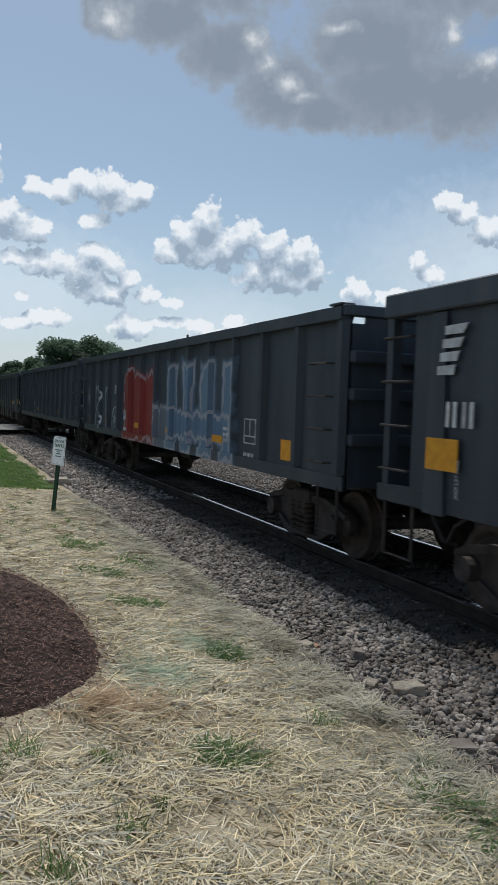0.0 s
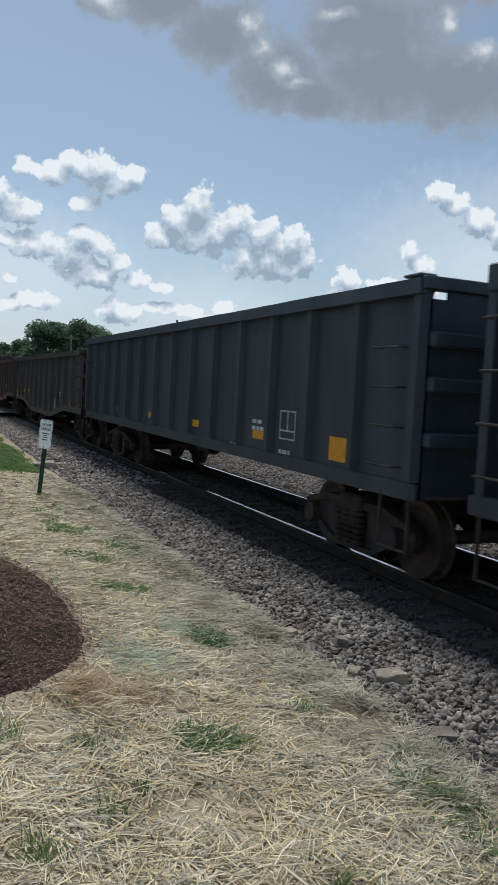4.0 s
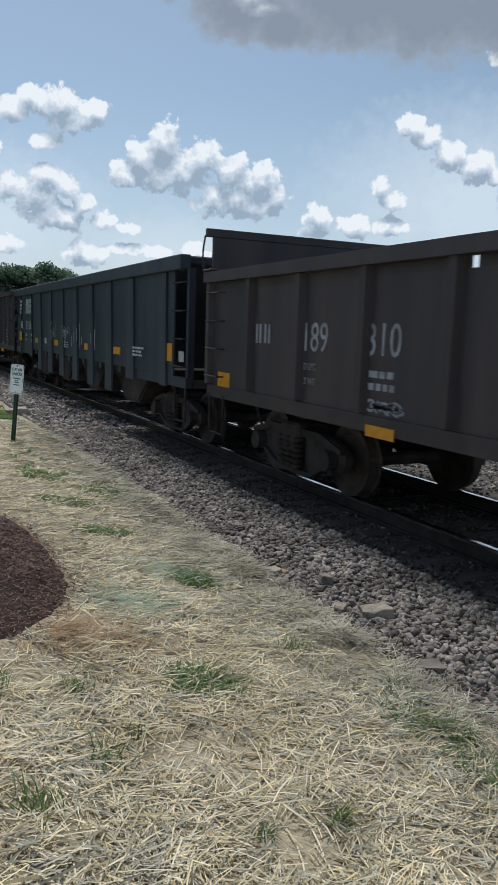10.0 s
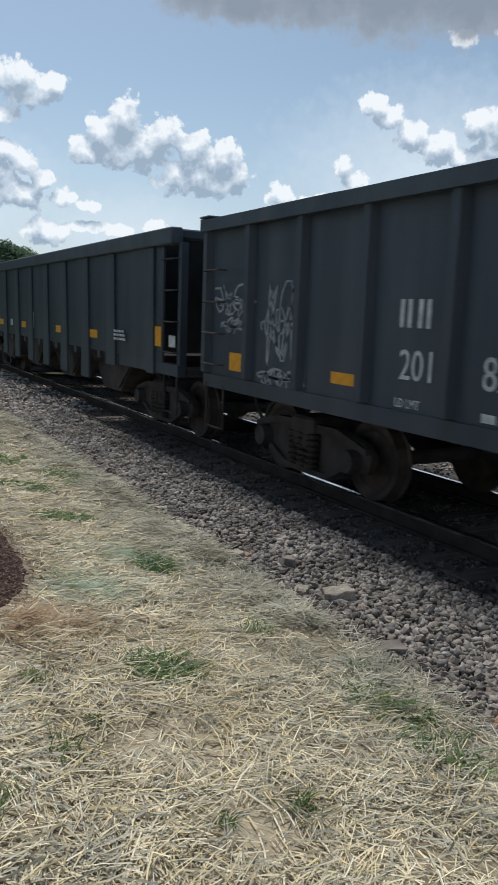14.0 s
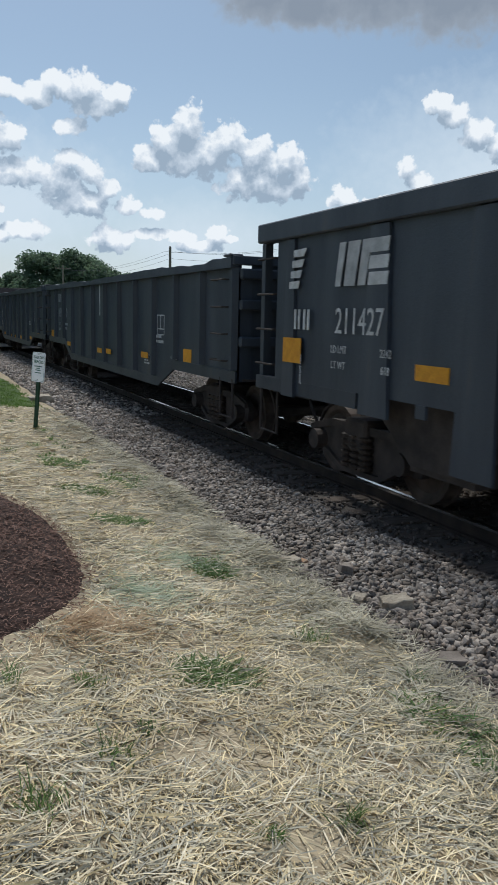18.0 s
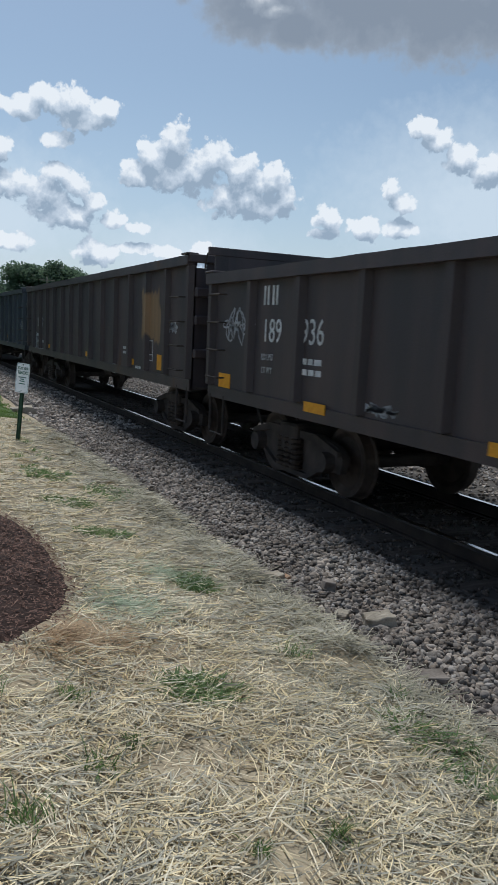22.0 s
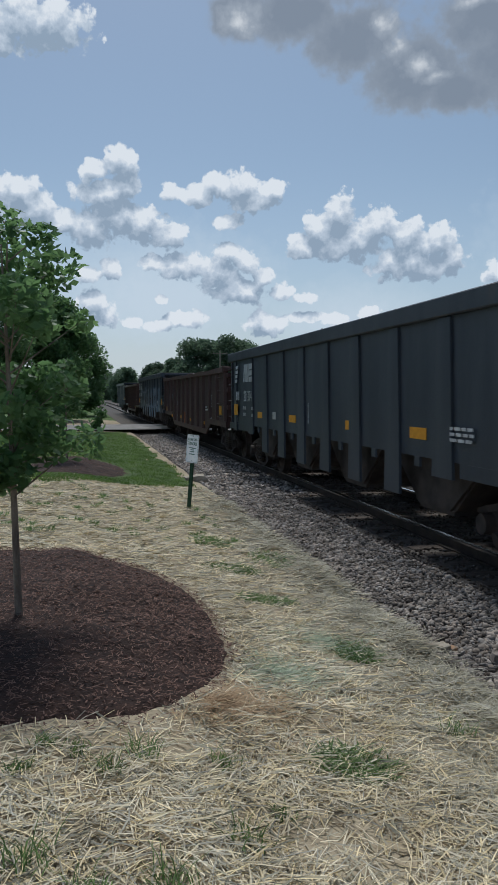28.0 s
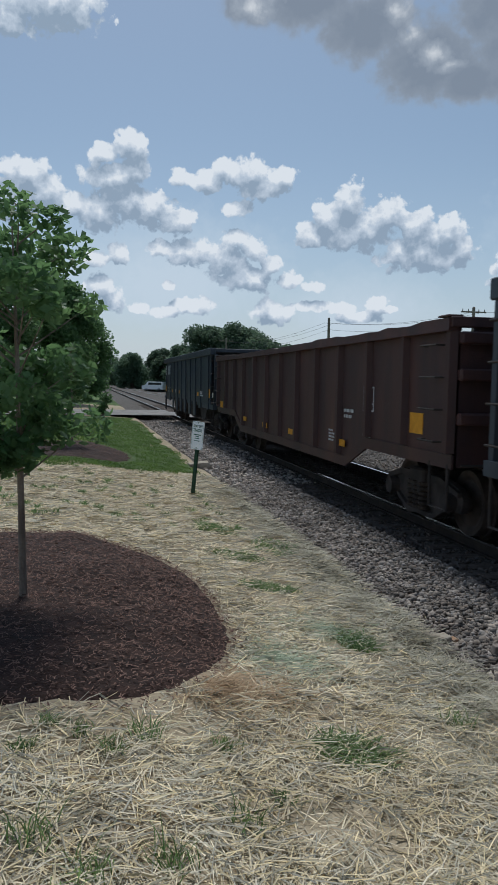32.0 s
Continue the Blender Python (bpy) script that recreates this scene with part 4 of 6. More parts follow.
def build_train():
    for i, (k, number) in enumerate(CARS):
        south, north = LONG_GAPS.get(i, (0.0, 0.0))
        y0 = (GAPS[i - 1] if i else GAPS[0] - 15.9) + south
        y1 = (GAPS[i] if i < len(GAPS) else GAPS[-1] + 16.0) - north
        L = y1 - y0 - 0.76
        h = L / 2
        if k[0] == "H":
            paint = BLACK if k == "H" else painted("hopper_picture", BLACK, [(h - d, z, w, t, (0.15, 0.2, 0.245) if d < 9 else (0.175, 0.255, 0.34), 0.3) for d, z, w, t in ((2.6, 1.6, 0.4, 0.56), (3.6, 1.8, 0.42, 0.5), (4.5, 1.55, 0.46, 0.6), (5.5, 1.7, 0.42, 0.58), (6.6, 1.6, 0.46, 0.6), (7.8, 1.6, 0.42, 0.62), (9.5, 1.66, 0.62, 0.58), (10.9, 1.7, 0.56, 0.56), (12.2, 1.72, 0.6, 0.58), (13.6, 1.62, 0.46, 0.58), (10.8, 0.95, 2.6, 0.3), (5.6, 1.1, 2.6, 0.24))], 0.012)
            car = hopper(LABELS[k], paint, L, seed=i)
            marks_hopper(car, h, number, i)
        else:
            paint = {"G": BLACK, "L": BROWN, "LR": RED_DARK, "N": BROWN, "B": BROWN, "LK": BLACK, "LO": RED}.get(k)
            if k == "P":
                paint = painted("gondola_picture", BLACK, [(h - 6.1, 1.72, 1.35, 0.8, (0.30, 0.025, 0.02), 0.32), (h - 7.9, 1.3, 0.5, 0.5, (0.16, 0.18, 0.23), 0.3), (h - 8.55, 1.72, 0.36, 0.85, (0.17, 0.25, 0.35), 0.2), (h - 9.5, 1.72, 0.36, 0.88, (0.15, 0.24, 0.36), 0.2), (h - 10.5, 1.75, 0.4, 0.85, (0.17, 0.26, 0.37), 0.2), (h - 11.5, 1.72, 0.36, 0.85, (0.14, 0.22, 0.33), 0.2), (h - 10.0, 1.45, 1.6, 0.3, (0.13, 0.21, 0.32), 0.2)])
            if i == 18:
                paint = painted("patched_picture", BROWN, [(-h + 2.1, 2.12, 0.5, 0.42, (0.30, 0.19, 0.10), 0.25)], 0.0)
            belly = {"L": 0.32, "LR": 0.32, "LK": 0.36, "LO": 0.36}.get(k, 0.0)
            tall = k in ("G", "P", "B")
            car = gondola(LABELS[k], paint, L, 2.97 if tall else (2.72 if i in (5, 6) else 2.65), 14 if tall else 12, (0.36 if i == 17 else 0.58) if k == "N" else 0.0, belly, seed=i)
            marks_gondola(car, h, number, i, k)
        TRAIN.append((car, (y0 + y1) / 2))


def marks_hopper(car, h, number, i):
    x = -1.602
    strip(car, h - 1.06, 1.5, 0.44, 0.28, -1.603)
    strip(car, -h + 0.74, 1.5, 0.3, 0.28, -1.568)
    for d in (3.6, 6.3, 9.55, 11.9) if i != 24 else ():
        strip(car, h - d, 1.42, 0.46, 0.14, -1.566)
    strip(car, h - 4.9, 1.44, 0.26, 0.15, -1.566, PALE)
    strip(car, -h + 0.28, 1.45, 0.22, 0.16, -1.53, PALE)
    mane(car, h - 0.95, 2.19)
    if number:
        text(car, number, h - 2.45, 1.72, 0.37, x, squeeze=0.8)
        initials(car, h - 1.1, 1.74, 0.22, x)
    text(car, "LD LMT", h - 2.1, 1.52, 0.11, x)
    text(car, "LT WT", h - 2.1, 1.36, 0.11, x)
    text(car, "2243" if i % 2 else "2242", h - 2.95, 1.52, 0.11, x)
    text(car, "617" if i % 2 else "618", h - 2.95, 1.36, 0.11, x)
    text(car, "JACK LIFT HERE", h - 1.3, 1.3, 0.055, x, upright=90)
    text(car, "RELEASE ROD", h - 7.5, 1.55, 0.07, x, upright=90)
    bars(car, -h + 2.3, 1.5, 0.5, 0.035, 3, x)
    if i == 24:
        # dark letter strokes over the sprayed ground
        for q, d in enumerate((3.1, 4.4, 5.9, 7.2, 9.2, 10.6, 12.0, 13.3)):
            scribble(car, h - d, 1.62, 0.75, 0.85, 110 + q, CHASSIS, x, 0.035, 3)
    if i == 14:
        text(car, "Bees", h - 6.0, 1.68, 0.5, x, "graffiti_tag", SPRAY, 0.8)
        bars(car, h - 7.6, 1.55, 0.45, 0.04, 3, x)
    if i == 9:
        scribble(car, h - 6.05, 1.68, 0.62, 0.5, 93, x=x, width=0.011, turns=5)
        scribble(car, h - 7.55, 1.72, 0.75, 0.3, 95, x=x, width=0.011, turns=7)
        bars(car, h - 7.6, 1.45, 0.4, 0.03, 3, x, SPRAY)
        for k, d in enumerate((8.2, 8.45, 8.7, 9.0, 9.2, 10.0, 10.35)):
            part("paint_run", boxes((x - 0.003, x + 0.003, h - d - 0.018, h - d + 0.018, 1.38 + 0.07 * (k % 3), 1.62 + 0.1 * (k * 5 % 4))), SPRAY, car, "grey sprayed stroke")


# centres of the two halves of a number from the north end, height of their middle, size
NUMBERS = {7: (1.6, 2.72, 1.75, 0.36), 8: (2.76, 4.0, 1.83, 0.44), 10: (1.6, 2.73, 1.96, 0.34), 15: (1.75, 2.6, 1.85, 0.38), 16: (1.85, 3.0, 1.7, 0.36), 17: (1.77, 2.74, 1.91, 0.4), 20: (1.8, 2.95, 1.75, 0.38)}
STRIPS = {5: ((2.61, 1.36), (4.0, 1.39), (6.93, 1.4), (10.5, 1.2)), 6: ((3.67, 0.8), (6.23, 0.73), (9.0, 0.76), (11.6, 0.8)), 7: ((4.65, 0.84), (6.95, 0.84), (9.27, 0.84), (11.56, 0.85)),
          8: ((4.06, 0.97), (7.0, 1.0), (10.3, 1.0)), 10: ((4.87, 0.9), (9.27, 0.9), (11.35, 0.9), (11.62, 0.9)), 11: ((2.9, 1.3), (7.23, 1.3), (10.33, 1.3)),
          15: ((3.17, 1.0), (6.91, 1.0), (7.79, 1.02), (10.66, 1.1)), 16: ((4.0, 0.84), (6.3, 0.82), (7.6, 0.82), (9.5, 0.84), (12.1, 0.9)), 17: ((2.92, 1.1), (5.8, 1.08), (8.4, 1.1), (10.7, 1.09)),
          18: ((3.1, 1.23), (7.95, 1.21), (11.38, 1.23)), 19: ((2.9, 1.3), (7.75, 1.28), (10.8, 1.31)), 20: ((3.95, 0.9), (7.9, 0.9), (10.7, 0.9)), 23: ((2.77, 0.95), (5.84, 0.98), (8.6, 0.95), (11.6, 0.95))}


def marks_gondola(car, h, number, i, k):
    x = -1.504
    low = k not in ("G", "P", "B")
    n = h - 0.12
    strip(car, n - (0.4 if low or i == 19 else 0.74), 1.2 if low else (0.98 if i == 10 else 1.3), 0.38, 0.21, x)
    strip(car, -h + (2.06 if i == 15 else 1.45 if not low else 1.62 if i == 17 else 0.7 if k == "N" else 1.02 if k == "LO" else 1.62), 1.3 if not low else 1.42 if k == "LO" else 1.19, 0.38, 0.26, x)
    for d, z in STRIPS.get(i, ((2.9, 1.3), (5.85, 1.3), (8.3, 1.3), (10.9, 1.3)) if not low else ((4.0, 0.95), (6.3, 0.92), (8.6, 0.92), (11.6, 0.95))):
        strip(car, n - d, z, 0.45, 0.11, x)
    stencil_box(car, -h + {17: 2.1, 18: 2.1, 10: 1.86, 15: 3.5, 11: 2.9}.get(i, 2.7), 1.5 if low else 1.3, x=x)
    bars(car, -h + 2.75, 1.12, 0.3, 0.05, 1, x)
    bars(car, -h + 1.5, 1.05, 0.4, 0.05, 2, x)
    bars(car, -h + 3.6, 1.45, 0.3, 0.05, 2, x)
    bars(car, -h + 4.4, 1.1, 0.22, 0.03, 4, x)
    if number and i != 18:
        a, b = number.split(" ", 1)
        da, db, zt, size = NUMBERS.get(i, (3.88, 4.82, 1.5, 0.36))
        m = SPRAY if i in (7, 8, 15) else WHITE
        text(car, a, n - da, zt - size * 0.35, size, x, material=m)
        text(car, b, n - db, zt - size * 0.35, size, x, material=m)
        if k != "P":
            initials(car, n - da + 0.25, zt + 0.3, 0.23, x, m) if i != 8 else initials(car, n - 1.35, zt - 0.1, 0.23, x, m)
        text(car, "LD LMT", n - da + 0.1, zt - 0.36, 0.11, x, material=m)
        text(car, "LT WT", n - da + 0.1, zt - 0.52, 0.11, x, material=m)
        bars(car, n - db, zt - 0.36, 0.4, 0.065, 2, x, m)
    if i == 1:
        scribble(car, n - 0.5, 1.9, 0.4, 0.6, 3, x=x, turns=6)
        # two tall outlined letters with eared tops, and a ring with a cross in it
        for pts in (((1.4, 1.55), (1.36, 2.2), (1.46, 2.05), (1.56, 2.2), (1.64, 2.05), (1.72, 2.0)), ((1.8, 2.1), (1.95, 2.22), (2.1, 2.15), (2.18, 1.95), (2.12, 1.75), (1.95, 1.65), (1.7, 1.64), (1.6, 1.7)),
                    ((1.6, 1.7), (1.45, 1.5), (1.36, 1.3), (1.42, 1.12), (1.62, 1.02), (1.9, 1.02), (2.12, 1.14), (2.18, 1.32), (2.1, 1.52), (1.95, 1.65)),
                    ((2.64, 1.7), (2.6, 2.16), (2.72, 2.02), (2.88, 2.18), (2.98, 2.05), (3.18, 2.16), (3.1, 2.0)), ((2.64, 1.7), (2.58, 1.45), (2.62, 1.22), (2.78, 1.1), (3.0, 1.08), (3.12, 1.16)),
                    ((2.86, 1.82), (2.84, 1.58)), ((3.08, 1.84), (2.84, 1.68), (3.1, 1.56)), ((2.76, 1.46), (3.1, 1.48), (2.94, 1.32), (2.76, 1.46)),
                    ((3.55, 1.22), (3.92, 1.48), (3.9, 1.2), (3.58, 1.46), (3.55, 1.22))):
            sprayed_line(car, [(n - d, z) for d, z in pts], x, h)
        loop(car, n - 3.75, 1.32, 0.36, 0.34, x, h)
        initials(car, n - 3.65, 1.98, 0.22, x)
    if i == 5:
        scribble(car, n - 0.95, 1.74, 1.4, 0.24, 15, RUSTY, x=x, width=0.022)
        scribble(car, n - 0.9, 2.18, 0.5, 0.2, 16, SPRAY, x=x)
    if i == 10:
        text(car, "201647", n - 1.56, 1.58, 0.34, x, "graffiti_tag", SPRAY)
    if i == 11:
        scribble(car, h - 0.75, 2.0, 0.9, 0.4, 21, x=x)
        scribble(car, h - 0.75, 1.72, 0.5, 0.2, 22, x=x)
        scribble(car, h - 1.85, 1.75, 0.7, 1.0, 23, x=x)
        scribble(car, h - 1.85, 1.2, 0.8, 0.22, 24, x=x)
        scribble(car, h - 7.6, 1.5, 1.0, 0.4, 25, x=x)
    if i == 18:
        initials(car, n - 1.55, 2.24, 0.24, x)
        text(car, "210157", n - 1.84, 1.78, 0.36, x)
        text(car, "LD LMT", n - 1.45, 1.48, 0.11, x)
        text(car, "LT WT", n - 1.45, 1.3, 0.11, x)
        bars(car, n - 2.2, 1.3, 0.35, 0.07, 1, x)
        bars(car, n - 1.9, 1.08, 0.9, 0.04, 1, x)
        scribble(car, h - 1.2, 1.3, 0.4, 0.7, 31, x=x)
        scribble(car, -h + 0.9, 1.9, 0.4, 0.2, 32, x=x)
    if i == 19:
        scribble(car, h - 6.8, 1.55, 0.6, 0.3, 41, x=x)
        scribble(car, -h + 1.0, 1.75, 0.6, 0.3, 42, x=x)
    if i == 20:
        for q, (d, z, w, t) in enumerate(((3.2, 0.93, 0.4, 0.34), (4.9, 1.4, 0.5, 1.1), (8.4, 1.5, 0.5, 1.2), (9.9, 1.5, 0.5, 1.2))):
            scribble(car, h - d, z, w, t, 50 + q, x=x, turns=9, width=0.01)
        for q in range(6):
            part("paint_run", boxes((x - 0.003, x + 0.003, h - 4.62 - 0.1 * q, h - 4.6 - 0.1 * q, 0.68 + 0.05 * (q * 3 % 4), 1.2)), SPRAY, car, "grey paint run")
    if i == 17:
        scribble(car, h - 0.9, 1.95, 0.8, 0.5, 61, x=x)
        scribble(car, -h + 1.2, 1.7, 0.9, 0.5, 62, RUSTY, x=x)
        scribble(car, -h + 4.5, 1.7, 0.7, 0.3, 63, RUSTY, x=x)
    if i == 13:
        part("reflector", boxes((x - 0.004, x + 0.004, -h + 1.28, -h + 1.34, 1.2, 2.1)), YELLOW, car, "narrow orange stripe")
    if i == 15:
        part("paint_run", boxes((x - 0.004, x + 0.004, 0.6, 0.66, 1.8, 2.5)), WHITE, car, "white paint run")
    if i == 23:
        scribble(car, h - 2.77, 1.82, 0.25, 0.34, 71, x=x, turns=5, width=0.01)
        scribble(car, h - 4.66, 1.5, 0.3, 0.4, 72, x=x, turns=6, width=0.01)
        scribble(car, h - 4.7, 1.0, 0.35, 0.34, 73, x=x, turns=6, width=0.01)
        part("paint_patch", boxes((x - 0.003, x + 0.003, h - 7.0, h - 6.65, 0.66, 1.2)), RUSTY, car, "faded ochre paint patch")
    if i == 21:
        for q in range(4):
            scribble(car, h - 5 - q * 1.3, 1.4, 0.25, 0.8, 70 + q, x=x, turns=3)
    if k == "N":
        scribble(car, h - 4.2, 1.2, 0.5, 0.12, 80 + i, x=x)


RED_DARK = mat("car_red_dark", (0.055, 0.032, 0.03), (0.095, 0.048, 0.042), 0.55, 1.2, 0.25, stretch=(2, 2, 0.35), c3=(0.09, 0.04, 0.03))
build_train()


# ---- trees ----
def leaves(rng, centres, n, size):
    """Leaf quads scattered in clumps; centres: rows of x, y, z, radius."""
    c = np.array(centres)
    pick = rng.choice(len(c), n, p=c[:, 3] ** 2 / (c[:, 3] ** 2).sum())
    d = rng.normal(size=(n, 3))
    d /= np.linalg.norm(d, axis=1)[:, None]
    p = c[pick, :3] + d * (c[pick, 3] * rng.uniform(0.25, 1.08, n) ** 0.6)[:, None] * (1, 1, 0.8)
    u = rng.normal(size=(n, 3)) * (1, 1, 0.6)
    u /= np.linalg.norm(u, axis=1)[:, None]
    w = np.cross(u, rng.normal(size=(n, 3)))
    w /= np.linalg.norm(w, axis=1)[:, None]
    s = (size * rng.uniform(0.6, 1.3, n))[:, None]
    V = np.stack([p - u * s, p + w * s * 0.55 - u * s * 0.15, p + u * s, p - w * s * 0.55 - u * s * 0.15], 1).reshape(-1, 3)
    return V, np.arange(4 * n).reshape(-1, 4)


def tree(label, x, y, height, radius, seed, n=9000, size=0.12, trunk=0.12, bare=0.3, material=None, z=None, clumps=40, loose=1.0, name="tree", group=""):
    rng = np.random.default_rng(seed)
    base = gz(x, y) if z is None else z
    ob = new(name)
    ob.location = (x, y, base - 0.03)
    tagged(ob, label, "tree", group)
    bm = bmesh.new()
    bend = rng.uniform(-0.03, 0.03, 2) * height
    cyl(bm, (0, 0, 0), (bend[0] * 0.4, bend[1] * 0.4, height * 0.5), trunk, 10, trunk * 0.65)
    cyl(bm, (bend[0] * 0.4, bend[1] * 0.4, height * 0.5), (bend[0], bend[1], height * 0.93), trunk * 0.65, 8, trunk * 0.15)
    part("trunk", bm, BARK, ob)
    centres = []
    limbs = bmesh.new()
    for k in range(clumps):
        a, u = rng.uniform(0, 6.283), rng.uniform(0, 1)
        zz = height * (bare + (0.97 - bare) * u)
        rr = radius * math.sqrt(max(0.05, 1 - (1.8 * u - 0.72) ** 2 * 0.85)) * rng.uniform(0.35, 0.92)
        q = (rr * math.cos(a) + bend[0] * u, rr * math.sin(a) + bend[1] * u, zz)
        cyl(limbs, (bend[0] * u * 0.5, bend[1] * u * 0.5, max(height * bare * 0.8, zz - rr * 0.7)), q, trunk * 0.28, 5, trunk * 0.06)
        centres.append((*q, radius * rng.uniform(0.2, 0.38) * loose))
    part("branching", limbs, BARK, ob)
    V, F = leaves(rng, centres, n, size)
    part("crown", raw_mesh("crown", V, F, material or LEAF), None, ob)
    return ob


tree("young leafy tree standing in a round mulch bed", -0.26, 5.15, 2.75, 0.6, 11, 5200, 0.038, 0.026, 0.36, clumps=44, loose=0.9, name="young_tree", group="young trees")
tree("young leafy sapling in the far mulch bed", -0.15, 17.0, 2.4, 0.45, 12, 900, 0.06, 0.022, 0.42, clumps=18, name="young_tree", group="young trees")
for k, (x, y, hh, r) in enumerate(((-2.2, 56, 9.0, 3.6), (-6.5, 52, 11.5, 4.2), (-11.5, 46, 12.5, 4.5), (-1.2, 68, 8.5, 3.6), (-16, 36, 11, 4.0))):
    tree("large leafy tree beside the lawn and road", x, y, hh, r, 20 + k, 30000, 0.14, 0.2, 0.08, LEAF, clumps=60, group="trees by the road")
for k, (x, y, hh, r) in enumerate(((22.5, 150, 12.0, 6.5), (29, 146, 13.2, 6.5), (34.5, 152, 11.5, 5.5), (16, 160, 8.5, 4.5), (25.8, 149, 12.4, 6.0), (32, 148, 12.2, 5.5), (19.5, 156, 9.5, 4.5), (38.5, 150, 10.0, 5.0), (12, 200, 8.5, 5.0), (47, 44, 11.0, 3.2), (9, 300, 10, 7), (0, 280, 11, 7), (-9, 230, 13, 8), (19, 330, 12, 8))):
    tree("distant leafy tree behind the railway", x, y, hh, r, 40 + k, 14000, 0.28, 0.3, 0.05, LEAF_HAZED, z=-0.4, clumps=55, group="distant trees")


def wood():
    """The far line of woods that closes the view."""
    rng = np.random.default_rng(8)
    cs = []
    for a in np.arange(-75, 80, 0.5):
        d = rng.uniform(380, 460)
        hh = rng.uniform(4, 9)
        cs += [(d * math.sin(radians(a)), d * math.cos(radians(a)), z, rng.uniform(3, 5)) for z in (hh * 0.2, hh * 0.6, hh)]
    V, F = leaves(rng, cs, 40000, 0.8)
    tagged(part("far_woods", raw_mesh("far_woods", V, F, LEAF_HAZED), None), "far line of green woods on the horizon", "woods", kind="stuff")


wood()


# ---- mulch beds ----
def bed_radius(a, rx, ry, seed):
    return 1 / (abs(math.cos(a) / rx) ** 2.4 + abs(math.sin(a) / ry) ** 2.4) ** (1 / 2.4) * (1 + 0.025 * noise.noise((math.cos(a) * 3, math.sin(a) * 3, seed)))


BEDS = ((-0.42, 5.62, 1.58, 2.1, 1.0), (-0.1, 16.9, 1.25, 2.0, 5.0))


def in_bed(x, y, grow=0.0):
    for cx, cy, rx, ry, seed in BEDS:
        d = math.hypot(x - cx, y - cy)
        if d < max(rx, ry) + 0.3 and d < bed_radius(math.atan2(y - cy, x - cx), rx, ry, seed) + grow:
            return True
    return False


def mulch_bed(cx, cy, rx, ry, seed, chips):
    rng = np.random.default_rng(int(seed) + 60)
    ob = new("mulch_bed")
    tagged(ob, "round bed of dark brown shredded bark mulch", "mulch bed", "mulch beds")
    nr, na = 16, 72
    V = [(cx, cy, gz(cx, cy) + 0.07)]
    for r in range(1, nr + 1):
        for k in range(na):
            a = 6.28318 * k / na
            u = r / nr
            d = bed_radius(a, rx, ry, seed) * u
            x, y = cx + d * math.cos(a), cy + d * math.sin(a)
            V.append((x, y, gz(x, y) + 0.07 * (1 - u ** 4) + 0.014 * noise.noise((x * 7, y * 7, 1)) - (0.03 if r == nr else 0)))
    me = bpy.data.meshes.new("soil")
    F = [(0, 1 + k, 1 + (k + 1) % na) for k in range(na)]
    for r in range(nr - 1):
        for k in range(na):
            j = (k + 1) % na
            F.append((1 + r * na + k, 1 + (r + 1) * na + k, 1 + (r + 1) * na + j, 1 + r * na + j))
    me.from_pydata(V, [], F)
    me.materials.append(MULCH)
    part("soil", me, None, ob)
    a, u = rng.uniform(0, 6.283, chips), np.sqrt(rng.uniform(0, 1.0, chips))
    P = []
    for q, w in zip(a, u):
        d = bed_radius(q, rx, ry, seed) * w * rng.uniform(0.98, 1.03)
        x, y = cx + d * math.cos(q), cy + d * math.sin(q)
        P.append((x, y, gz(x, y) + 0.075 * (1 - min(1, w) ** 4) + 0.008))
    V, F = sticks(rng, np.array(P), 0.008, 0.042, 0.0025, 0.007, 0.4)
    tagged(part("shredded_bark", raw_mesh("shredded_bark", V, F, CHIP), None, ob), kind="stuff")


def sticks(rng, p, l0, l1, w0, w1, tilt, way=None):
    """Flat slivers lying about: a bent ribbon of two quads each."""
    n = len(p)
    a = rng.uniform(0, 6.283, n) if way is None else rng.normal(way, 0.7, n)
    e = rng.normal(0, tilt, n) * 0.5
    u = np.stack([np.cos(a) * np.cos(e), np.sin(a) * np.cos(e), np.abs(np.sin(e))], 1)
    v = np.stack([-np.sin(a), np.cos(a), rng.normal(0, 0.5, n)], 1)
    ln, wd = rng.uniform(l0, l1, n)[:, None], rng.uniform(w0, w1, n)[:, None]
    mid = p + u * ln * 0.5 + np.stack([np.zeros(n), np.zeros(n), rng.uniform(-0.01, 0.05, n) * ln[:, 0]], 1)
    end = p + u * ln + v * ln * rng.normal(0, 0.035, n)[:, None]
    V = np.stack([p - v * wd / 2, p + v * wd / 2, mid + v * wd / 2, mid - v * wd / 2, end + v * wd / 2, end - v * wd / 2], 1).reshape(-1, 3)
    i = 6 * np.arange(n)[:, None]
    F = np.concatenate([i + [0, 1, 2, 3], i + [3, 2, 4, 5]])
    return V, F


mulch_bed(*BEDS[0], 24000)
mulch_bed(*BEDS[1], 2500)

# ---- straw, weeds, lawn ----
BARE = ((1.15, 2.75, 0.28), (0.85, 4.2, 0.22), (0.55, 3.6, 0.25), (0.25, 3.6, 0.2), (1.9, 5.2, 0.2), (1.2, 2.2, 0.2))


